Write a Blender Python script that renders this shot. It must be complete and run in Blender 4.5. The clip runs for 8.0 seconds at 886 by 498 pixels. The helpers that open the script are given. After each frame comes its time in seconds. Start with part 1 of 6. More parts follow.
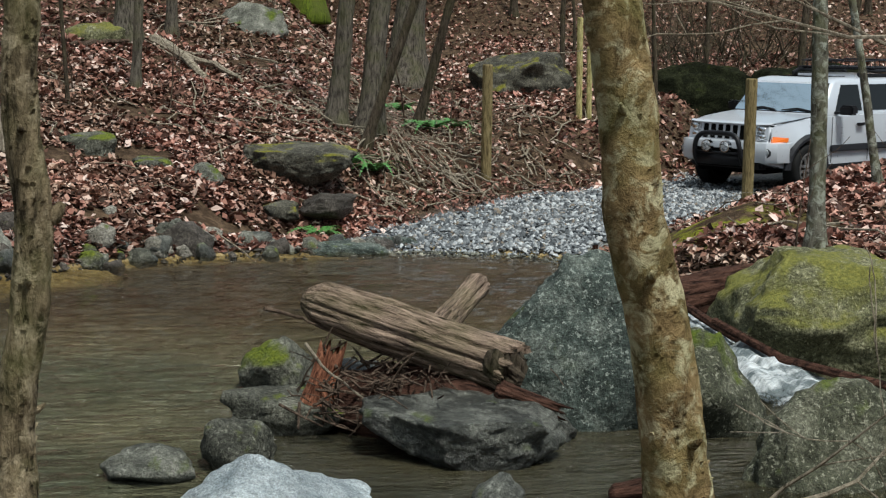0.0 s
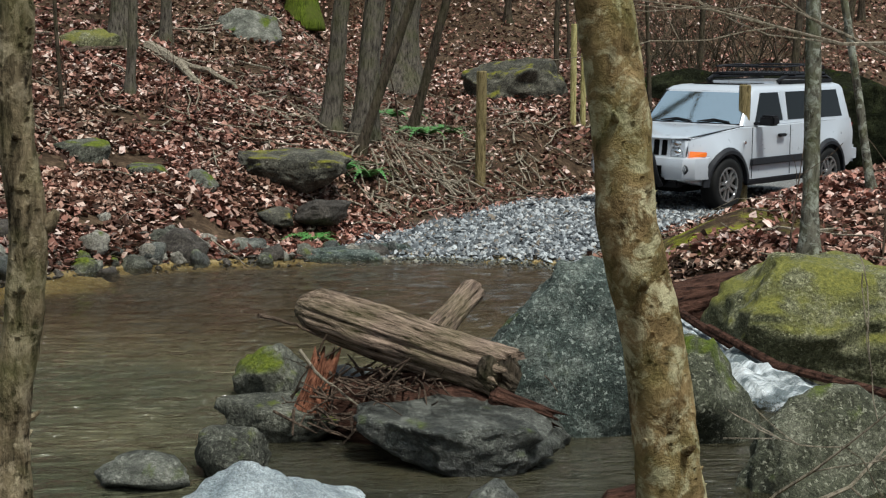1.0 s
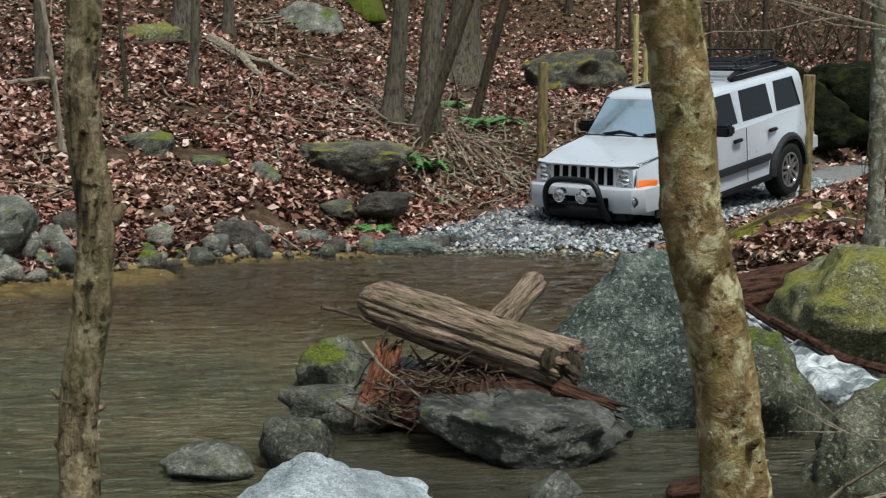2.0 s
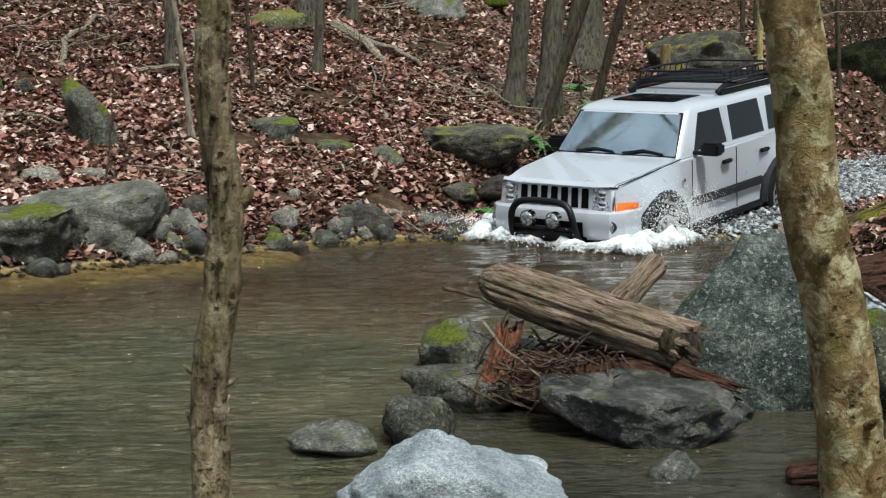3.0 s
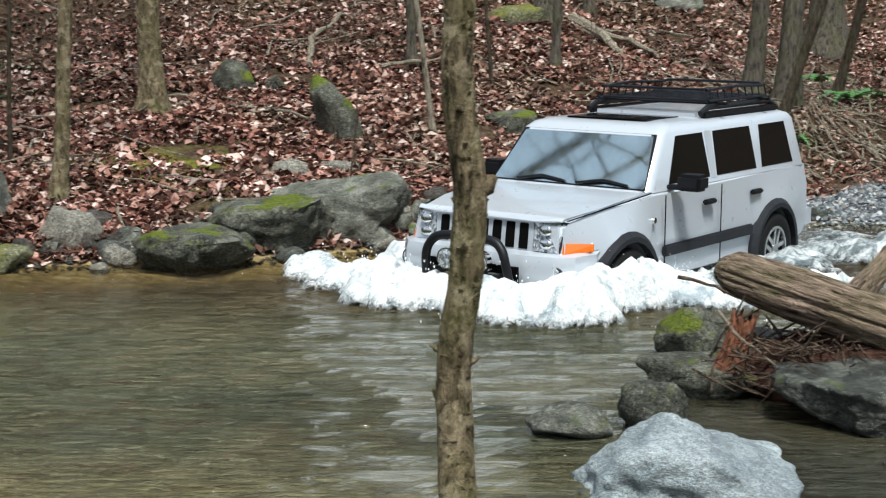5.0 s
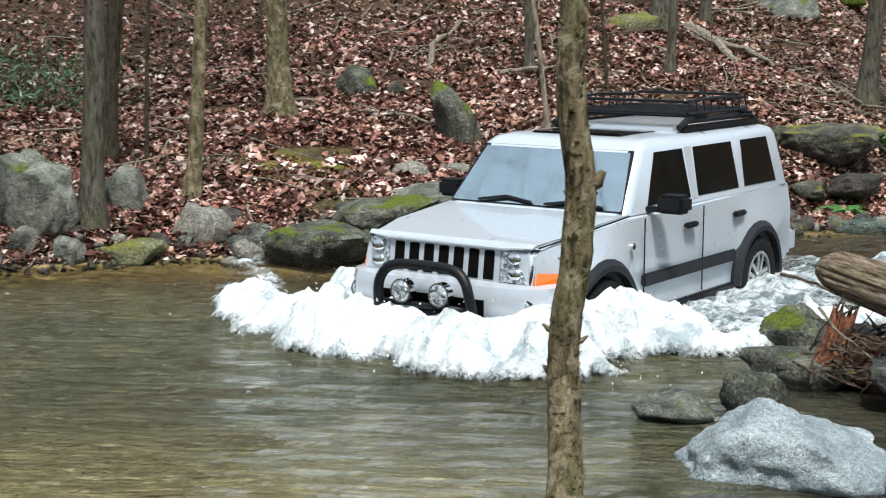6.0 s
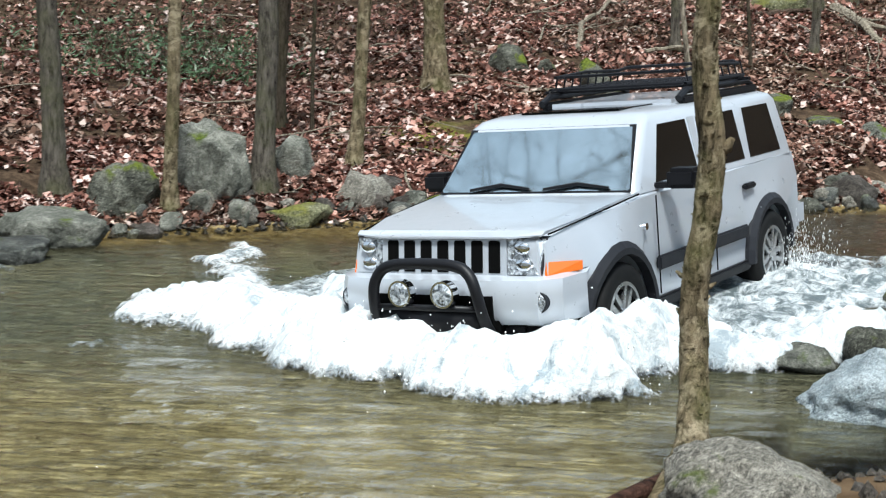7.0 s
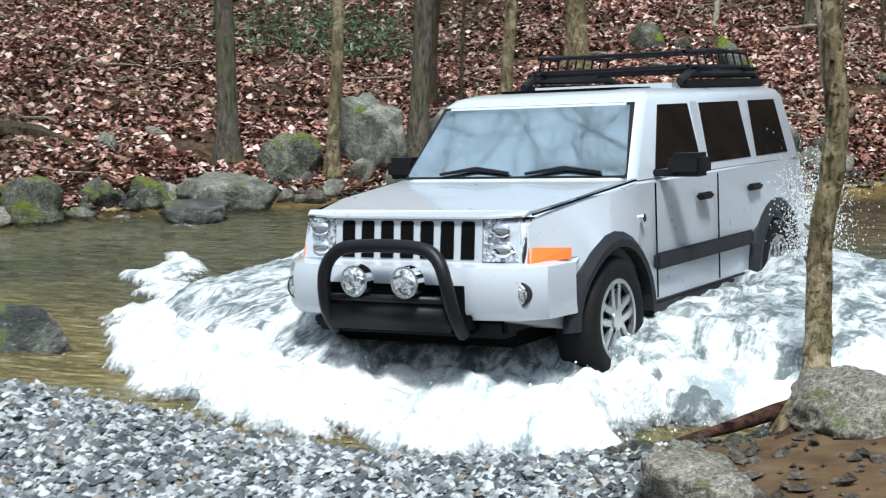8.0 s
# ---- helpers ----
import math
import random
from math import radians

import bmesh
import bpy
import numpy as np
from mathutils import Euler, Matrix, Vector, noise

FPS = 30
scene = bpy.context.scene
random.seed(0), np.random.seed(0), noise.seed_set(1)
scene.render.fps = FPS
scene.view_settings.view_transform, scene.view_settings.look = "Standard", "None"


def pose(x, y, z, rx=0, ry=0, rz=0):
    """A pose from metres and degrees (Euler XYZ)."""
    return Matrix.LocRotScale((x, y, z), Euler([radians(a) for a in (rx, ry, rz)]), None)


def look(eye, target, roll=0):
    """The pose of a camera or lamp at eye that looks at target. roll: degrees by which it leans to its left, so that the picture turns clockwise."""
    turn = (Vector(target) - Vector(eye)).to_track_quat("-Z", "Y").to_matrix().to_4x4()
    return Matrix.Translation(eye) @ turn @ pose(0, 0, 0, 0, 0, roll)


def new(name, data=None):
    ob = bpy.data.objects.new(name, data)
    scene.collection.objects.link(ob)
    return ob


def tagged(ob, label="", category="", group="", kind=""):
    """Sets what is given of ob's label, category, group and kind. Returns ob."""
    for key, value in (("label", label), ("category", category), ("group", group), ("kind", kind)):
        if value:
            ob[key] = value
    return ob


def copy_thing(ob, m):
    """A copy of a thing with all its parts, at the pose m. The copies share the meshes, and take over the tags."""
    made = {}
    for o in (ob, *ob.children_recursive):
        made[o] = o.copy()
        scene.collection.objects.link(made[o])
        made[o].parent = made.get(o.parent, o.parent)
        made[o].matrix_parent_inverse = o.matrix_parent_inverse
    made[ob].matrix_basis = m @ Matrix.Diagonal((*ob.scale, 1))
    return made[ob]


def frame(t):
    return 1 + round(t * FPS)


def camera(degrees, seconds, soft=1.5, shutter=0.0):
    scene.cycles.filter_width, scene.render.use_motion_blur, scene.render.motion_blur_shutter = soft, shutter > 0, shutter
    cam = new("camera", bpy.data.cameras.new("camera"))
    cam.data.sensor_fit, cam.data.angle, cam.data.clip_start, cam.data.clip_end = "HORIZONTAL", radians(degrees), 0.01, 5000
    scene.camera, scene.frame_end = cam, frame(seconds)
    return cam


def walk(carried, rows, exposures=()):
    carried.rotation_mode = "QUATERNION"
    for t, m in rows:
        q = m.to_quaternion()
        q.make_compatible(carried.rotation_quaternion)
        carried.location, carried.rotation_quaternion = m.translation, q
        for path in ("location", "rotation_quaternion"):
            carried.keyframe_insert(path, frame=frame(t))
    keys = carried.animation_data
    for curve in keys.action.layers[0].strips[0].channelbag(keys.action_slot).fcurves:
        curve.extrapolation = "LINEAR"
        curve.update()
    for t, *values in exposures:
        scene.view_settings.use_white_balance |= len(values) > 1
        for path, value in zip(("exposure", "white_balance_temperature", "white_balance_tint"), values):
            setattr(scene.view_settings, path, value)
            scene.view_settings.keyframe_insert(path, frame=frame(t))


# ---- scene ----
# The camera stands on the near bank, turns with the car and draws back as it comes near.
cam = camera(32.38, 8.0, soft=1.2, shutter=0.3)
CAMERA_ROWS = (  # seconds, eye, yaw to the left, pitch up, roll
    (0, 0.023, 0.425, 2.316, -12.83, -7.54, 1.81), (0.5, 0.025, 0.431, 2.314, -12.99, -7.37, 1.82),
    (1, 0.023, 0.411, 2.322, -13.03, -7.31, 1.77), (1.2, 0.022, 0.41, 2.323, -12.76, -7.3, 1.72),
    (2.3, 0.008, 0.408, 2.328, -9.49, -7.97, 1.26), (2.5, 0.007, 0.409, 2.325, -8.45, -8.16, 1.13),
    (3, 0.007, 0.282, 2.332, -6.10, -8.39, 0.77), (3.5, 0.009, 0.005, 2.352, -4.22, -8.42, 0.53),
    (4, 0.006, 0.0, 2.351, -2.24, -8.52, 0.31), (4.5, 0.0, -0.001, 2.351, 0.0, -8.65, -0.01),
    (5, -0.012, 0.004, 2.347, 2.83, -8.69, -0.31), (5.2, -0.016, -0.024, 2.354, 4.11, -8.71, -0.49),
    (6.3, 0.06, -0.9, 2.358, 8.83, -8.36, 0.1), (6.5, 0.082, -1.088, 2.362, 10.33, -8.59, 0.13),
    (7, 0.145, -1.634, 2.387, 12.63, -9.22, 0.08), (7.5, 0.193, -2.276, 2.399, 15.24, -9.79, -0.29),
    (8, 0.258, -2.848, 2.434, 17.50, -10.02, -0.14))


def aim(x, y, z, yaw, pitch, roll):
    a, b = radians(yaw), radians(pitch)
    ahead = Vector((-math.sin(a) * math.cos(b), math.cos(a) * math.cos(b), math.sin(b)))
    return look((x, y, z), Vector((x, y, z)) + ahead, roll)


walk(cam, [(t, aim(*row)) for t, *row in CAMERA_ROWS], ((0, 0.50, 6650, 3), (2.5, 0.6, 6600, 3), (4.5, 0.72, 6500, 3), (6.5, 0.95, 6350, 3), (8, 1.0, 6200, 3)))

# ---- light: an overcast winter sky ----
world = bpy.data.worlds.new("overcast_sky")
scene.world = world
world.use_nodes = True
wn, wl = world.node_tree.nodes, world.node_tree.links
sky = wn.new("ShaderNodeTexSky")
sky.sky_type, sky.sun_disc = "NISHITA", False
sky.sun_elevation, sky.sun_rotation = radians(62), radians(200)
sky.air_density, sky.dust_density, sky.ozone_density = 1.0, 3.0, 1.0
veil = wn.new("ShaderNodeMix")  # a bright cloud layer over the clear sky
veil.data_type = "RGBA"
veil.inputs[0].default_value = 0.6
veil.inputs[7].default_value = (5.9, 6.9, 8.2, 1)
wl.new(sky.outputs["Color"], veil.inputs[6])
wl.new(veil.outputs[2], wn["Background"].inputs["Color"])
wn["Background"].inputs["Strength"].default_value = 0.074
sun = new("sun", bpy.data.lights.new("sun", "SUN"))
sun.data.energy, sun.data.angle, sun.data.color = 3.5, radians(12), (1.0, 0.985, 0.975)
sun.matrix_world = look((0, 0, 30), (-5.0, 14.0, 0))


# ---- materials ----
class Paint:
    """A node material with a principled shader, and short ways to add to it."""

    def __init__(self, name, rough=0.8, metal=0.0, spec=0.5, coat=0.0):
        self.mat = bpy.data.materials.new(name)
        self.mat.use_nodes = True
        self.tree = self.mat.node_tree
        self.shader = self.tree.nodes["Principled BSDF"]
        self.set("Roughness", rough), self.set("Metallic", metal), self.set("Specular IOR Level", spec), self.set("Coat Weight", coat)

    def add(self, kind, **values):
        node = self.tree.nodes.new("ShaderNode" + kind)
        for key, value in values.items():
            node.inputs[key.replace("_", " ")].default_value = value
        return node

    def set(self, name, value):
        self.shader.inputs[name].default_value = value
        return self

    def link(self, a, b):
        self.tree.links.new(a, b)

    def coords(self, scale=(1, 1, 1), world_space=False):
        source = self.add("NewGeometry").outputs["Position"] if world_space else self.add("TexCoord").outputs["Object"]
        mapping = self.add("Mapping")
        mapping.inputs["Scale"].default_value = scale
        self.link(source, mapping.inputs["Vector"])
        return mapping.outputs["Vector"]

    def noise(self, where, scale, detail=4.0, rough=0.55, distort=0.0):
        node = self.add("TexNoise", Scale=scale, Detail=detail, Roughness=rough, Distortion=distort)
        self.link(where, node.inputs["Vector"])
        return node.outputs["Fac"]

    def ramp(self, value, *stops):
        node = self.add("ValToRGB")
        marks = node.color_ramp.elements
        while len(marks) < len(stops):
            marks.new(0.5)
        for mark, (place, colour) in zip(marks, stops):
            mark.position = place
            mark.color = (*colour, 1) if isinstance(colour, tuple) else (colour, colour, colour, 1)
        self.link(value, node.inputs["Fac"])
        return node.outputs["Color"]

    def mix(self, factor, a, b, blend="MIX"):
        node = self.add("Mix")
        node.data_type, node.blend_type = "RGBA", blend
        for slot, value in ((0, factor), (6, a), (7, b)):
            if isinstance(value, tuple):
                node.inputs[slot].default_value = (*value, 1)
            elif isinstance(value, (int, float)):
                node.inputs[slot].default_value = value
            else:
                self.link(value, node.inputs[slot])
        return node.outputs[2]

    def math(self, kind, a, b=0.0):
        node = self.add("Math")
        node.operation = kind
        for slot, value in ((0, a), (1, b)):
            if isinstance(value, (int, float)):
                node.inputs[slot].default_value = value
            else:
                self.link(value, node.inputs[slot])
        return node.outputs[0]

    def up(self, low, high):
        """1 where the surface looks up, 0 where it is steep: where moss and leaves settle."""
        split = self.add("SeparateXYZ")
        self.link(self.add("NewGeometry").outputs["Normal"], split.inputs[0])
        node = self.add("MapRange")
        node.inputs["From Min"].default_value, node.inputs["From Max"].default_value = low, high
        self.link(split.outputs["Z"], node.inputs["Value"])
        return node.outputs["Result"]

    def colour(self, value):
        if isinstance(value, tuple):
            self.shader.inputs["Base Color"].default_value = (*value, 1)
        else:
            self.link(value, self.shader.inputs["Base Color"])
        return self

    def rough(self, value):
        self.link(value, self.shader.inputs["Roughness"])
        return self

    def bump(self, value, strength=0.5, depth=0.02):
        node = self.add("Bump", Strength=strength, Distance=depth)
        self.link(value, node.inputs["Height"])
        self.link(node.outputs["Normal"], self.shader.inputs["Normal"])
        return self

    def island(self):
        return self.add("NewGeometry").outputs["Random Per Island"]


def stone(name, dark, mid, light, moss=0.0, rough=0.8, lichen=0.3, spec=0.18, gritty=1.0, mosses=((0.035, 0.055, 0.008), (0.10, 0.13, 0.015), (0.19, 0.20, 0.03))):
    """Field stone with grain, paler lichen spots and, where it lies flat, moss."""
    p = Paint(name, rough, spec=spec)
    at = p.coords(world_space=True)
    base = p.ramp(p.noise(at, 3.4, 8, 0.72, 0.5), (0.30, dark), (0.5, mid), (0.68, light))
    fine = p.ramp(p.noise(at, 42, 4, 0.75), (0.32, 1 - 0.75 * gritty), (0.68, 1 + 0.5 * gritty))
    base = p.mix(1.0, base, fine, "MULTIPLY")
    base = p.mix(1.0, base, p.ramp(p.noise(at, 130, 3, 0.8), (0.35, 0.6), (0.65, 1.35)), "MULTIPLY")
    cracks = p.ramp(p.noise(at, 3.5, 7, 0.8, 1.2), (0.46, 1.0), (0.495, 1 - 0.7 * gritty), (0.53, 1.0))
    base = p.mix(0.7, base, cracks, "MULTIPLY")
    spots = p.ramp(p.noise(at, 34, 4, 0.65, 0.4), (0.63 - 0.10 * lichen, 0.0), (0.68 - 0.10 * lichen, 1.0))
    base = p.mix(p.math("MULTIPLY", spots, min(1, lichen)), base, tuple(min(1, 1.7 * c + 0.04) for c in light))
    if moss > 0:
        patch = p.ramp(p.noise(at, 2.6, 5, 0.6, 0.3), (0.66 - 0.28 * moss, 0.0), (0.74 - 0.28 * moss, 1.0))
        green = p.ramp(p.noise(at, 30, 4, 0.7), (0.3, mosses[0]), (0.6, mosses[1]), (0.8, mosses[2]))
        base = p.mix(p.math("MULTIPLY", patch, p.up(0.15, 0.6)), base, green)
    p.colour(base)
    height = p.math("ADD", p.noise(at, 6, 8, 0.7, 0.2), p.math("MULTIPLY", p.noise(at, 45, 4, 0.7), 0.35))
    return p.bump(height, 1.0, 0.07).mat


STONE_GRAY = stone("stone_gray", (0.03, 0.032, 0.025), (0.16, 0.162, 0.135), (0.35, 0.345, 0.295), moss=0.3, lichen=0.25, gritty=0.6)
STONE_BLUE = stone("stone_blue_gray", (0.018, 0.025, 0.022), (0.066, 0.085, 0.075), (0.22, 0.245, 0.215), moss=0.25, lichen=0.55, gritty=0.8)
STONE_LICHEN = stone("stone_lichen_speckled", (0.022, 0.025, 0.016), (0.08, 0.084, 0.056), (0.19, 0.19, 0.14), moss=0.32, lichen=0.6, gritty=0.8)
STONE_MOSSY = stone("stone_mossy", (0.025, 0.026, 0.02), (0.095, 0.096, 0.076), (0.25, 0.248, 0.20), moss=0.55, lichen=0.3,
                    mosses=((0.04, 0.06, 0.008), (0.13, 0.155, 0.018), (0.26, 0.27, 0.04)))
STONE_GREEN = stone("stone_yellow_moss", (0.06, 0.065, 0.035), (0.16, 0.16, 0.085), (0.30, 0.29, 0.18), moss=0.8, lichen=0.5,
                    mosses=((0.075, 0.08, 0.022), (0.19, 0.185, 0.045), (0.33, 0.31, 0.10)))
STONE_CAPPED = stone("stone_moss_capped", (0.02, 0.02, 0.016), (0.085, 0.08, 0.062), (0.20, 0.19, 0.15), moss=0.5, lichen=0.3,
                     mosses=((0.09, 0.09, 0.012), (0.21, 0.20, 0.025), (0.34, 0.31, 0.05)))
# stone and moss near black: the wood's deep shade is put into their colour
STONE_SHADY = stone("stone_shaded_ledge", (0.004, 0.005, 0.003), (0.014, 0.016, 0.009), (0.04, 0.045, 0.022), moss=0.3, lichen=0.1, rough=0.95, spec=0.03,
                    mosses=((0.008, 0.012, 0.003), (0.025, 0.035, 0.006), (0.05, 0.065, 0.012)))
STONE_WET = stone("stone_wet", (0.012, 0.013, 0.011), (0.055, 0.058, 0.049), (0.21, 0.215, 0.185), moss=0.3, rough=0.36, lichen=0.35, spec=0.45)
STONE_PALE = stone("stone_pale", (0.20, 0.25, 0.27), (0.40, 0.45, 0.47), (0.60, 0.66, 0.68), moss=0.0, lichen=0.15, gritty=0.5)
STONE_BROWN = stone("stone_brown", (0.03, 0.025, 0.02), (0.075, 0.065, 0.055), (0.15, 0.13, 0.115), moss=0.05, rough=0.55, lichen=0.15)
STONE_TAN = stone("stone_tan", (0.16, 0.15, 0.12), (0.27, 0.25, 0.21), (0.38, 0.36, 0.31), moss=0.2, lichen=0.2)


def bark(name, dark, light, green=0.0, stretch=6.0, patch=None, deep=0.03, along=(0, 0, 1)):
    p = Paint(name, 0.9, spec=0.1)
    at = p.coords(tuple(1.2 if axis else stretch for axis in along))
    grain = p.noise(at, 5, 8, 0.7, 0.5)
    base = p.ramp(grain, (0.36, tuple(0.6 * c for c in dark)), (0.52, tuple(0.5 * (c + d) for c, d in zip(dark, light))), (0.68, light))
    where = p.coords()
    if patch:
        base = p.mix(p.ramp(p.noise(where, 9, 5, 0.7, 0.6), (0.50, 0.0), (0.62, 0.85)), base, patch)
    if green:
        base = p.mix(p.math("MULTIPLY", p.ramp(p.noise(where, 3.2, 4, 0.6), (0.45, 0.0), (0.66, 1.0)), green), base, (0.085, 0.10, 0.022))
    p.colour(base)
    return p.bump(p.math("ADD", grain, p.math("MULTIPLY", p.noise(where, 38, 5, 0.7), 0.4)), 1.0, deep).mat


BARK_GRAY = bark("bark_gray", (0.03, 0.025, 0.02), (0.165, 0.145, 0.118), 0.3)
BARK_OLIVE = bark("bark_olive", (0.035, 0.026, 0.014), (0.30, 0.235, 0.145), 0.4, 4.5, (0.40, 0.33, 0.22), 0.05)
BARK_TAN = bark("bark_tan_mottled", (0.07, 0.045, 0.018), (0.32, 0.225, 0.11), 0.4, 1.6, (0.50, 0.46, 0.29), 0.045)
BARK_LICHEN = bark("bark_lichen", (0.05, 0.045, 0.035), (0.17, 0.165, 0.13), 0.4, 3.0, (0.34, 0.36, 0.31))
BARK_DARK = bark("bark_dark", (0.022, 0.017, 0.012), (0.095, 0.075, 0.055), 0.15)
BARK_MOSS = bark("bark_mossy", (0.04, 0.06, 0.008), (0.13, 0.17, 0.02), 1.0)
WOOD_LOG = bark("weathered_log_wood", (0.014, 0.007, 0.005), (0.46, 0.34, 0.26), 0.25, 9.0, None, 0.05, (1, 0, 0))
WOOD_ROT = bark("rotten_wood", (0.010, 0.005, 0.004), (0.10, 0.05, 0.035), 0.0, 5.0, None, 0.03, (1, 0, 0))
WOOD_RED = bark("broken_red_wood", (0.05, 0.014, 0.008), (0.46, 0.20, 0.12), 0.0, 9.0, None, 0.03, (1, 0, 0))
WOOD_TWIG = bark("twig_bark", (0.03, 0.02, 0.015), (0.16, 0.115, 0.085))
WOOD_PALE = bark("pale_branch", (0.12, 0.10, 0.075), (0.36, 0.31, 0.24), 0.1)
WOOD_POST = bark("post_wood", (0.12, 0.09, 0.04), (0.30, 0.235, 0.12), 0.1, 7.0)
WOOD_YELLOW = bark("yellow_post_wood", (0.30, 0.26, 0.10), (0.52, 0.46, 0.22), 0.1, 7.0)


def litter():
    p = Paint("fallen_leaves", 0.75, spec=0.12)
    base = p.ramp(p.island(), (0.0, (0.018, 0.011, 0.008)), (0.28, (0.105, 0.045, 0.033)), (0.55, (0.26, 0.118, 0.090)),
                  (0.80, (0.41, 0.235, 0.190)), (0.95, (0.60, 0.47, 0.42)))
    mould = p.ramp(p.noise(p.coords(world_space=True), 0.55, 5, 0.65, 0.5), (0.46, 0.0), (0.62, 0.6))
    base = p.mix(mould, base, p.ramp(p.island(), (0.0, (0.02, 0.015, 0.01)), (0.5, (0.13, 0.092, 0.062)), (0.9, (0.32, 0.25, 0.18))))
    p.colour(p.mix(1.0, base, p.ramp(p.noise(p.coords(world_space=True), 1.1, 3), (0.3, 0.65), (0.7, 1.25)), "MULTIPLY"))
    return p.mat


LEAF_LITTER = litter()


def ground_paint():
    p = Paint("bank_soil", 0.95, spec=0.05)
    at = p.coords(world_space=True)
    soil = p.ramp(p.noise(at, 7, 8, 0.75, 0.4), (0.3, (0.016, 0.011, 0.008)), (0.5, (0.065, 0.043, 0.028)), (0.7, (0.17, 0.115, 0.075)))
    shingle = p.ramp(p.noise(at, 34, 4, 0.75), (0.3, (0.05, 0.05, 0.05)), (0.5, (0.17, 0.17, 0.165)), (0.7, (0.38, 0.38, 0.37)))
    mud = p.ramp(p.noise(at, 4, 6, 0.6), (0.3, (0.10, 0.062, 0.034)), (0.7, (0.20, 0.135, 0.08)))
    moss = p.ramp(p.noise(at, 26, 5, 0.75), (0.3, (0.10, 0.11, 0.012)), (0.55, (0.26, 0.27, 0.03)), (0.75, (0.42, 0.41, 0.07)))
    masks = p.add("VertexColor")
    masks.layer_name = "cover"
    split = p.add("SeparateColor")
    p.link(masks.outputs["Color"], split.inputs[0])
    base = p.mix(split.outputs[0], soil, shingle)
    base = p.mix(split.outputs[2], base, mud)
    level = p.add("SeparateXYZ")
    p.link(at, level.inputs[0])
    bed = p.ramp(p.math("ADD", p.math("MULTIPLY", level.outputs[2], -6.0), 0.5), (0.22, 0.0), (0.40, 1.0))
    sand = p.ramp(p.noise(at, 9, 7, 0.75, 0.3), (0.35, (0.20, 0.14, 0.065)), (0.52, (0.36, 0.27, 0.13)), (0.68, (0.46, 0.38, 0.23)))
    base = p.mix(bed, base, sand)
    patch = p.ramp(p.noise(at, 2.4, 5, 0.65), (0.45, 0.0), (0.58, 1.0))
    p.colour(p.mix(p.math("MULTIPLY", split.outputs[1], patch), base, moss))
    return p.bump(p.noise(at, 18, 8, 0.75), 1.0, 0.05).mat


GROUND = ground_paint()


def shingle_paint():
    p = Paint("gravel_stones", 0.7, spec=0.4)
    base = p.ramp(p.island(), (0.0, (0.02, 0.023, 0.027)), (0.3, (0.075, 0.084, 0.092)), (0.6, (0.18, 0.195, 0.205)), (0.85, (0.42, 0.44, 0.45)), (0.97, (0.15, 0.12, 0.09)))
    p.colour(p.mix(1.0, base, p.ramp(p.noise(p.coords(world_space=True), 60, 3), (0.3, 0.75), (0.7, 1.15)), "MULTIPLY"))
    return p.mat


GRAVEL = shingle_paint()
SHORE = stone("shore_pebbles", (0.03, 0.025, 0.02), (0.10, 0.085, 0.07), (0.22, 0.20, 0.17), rough=0.5, lichen=0.1)


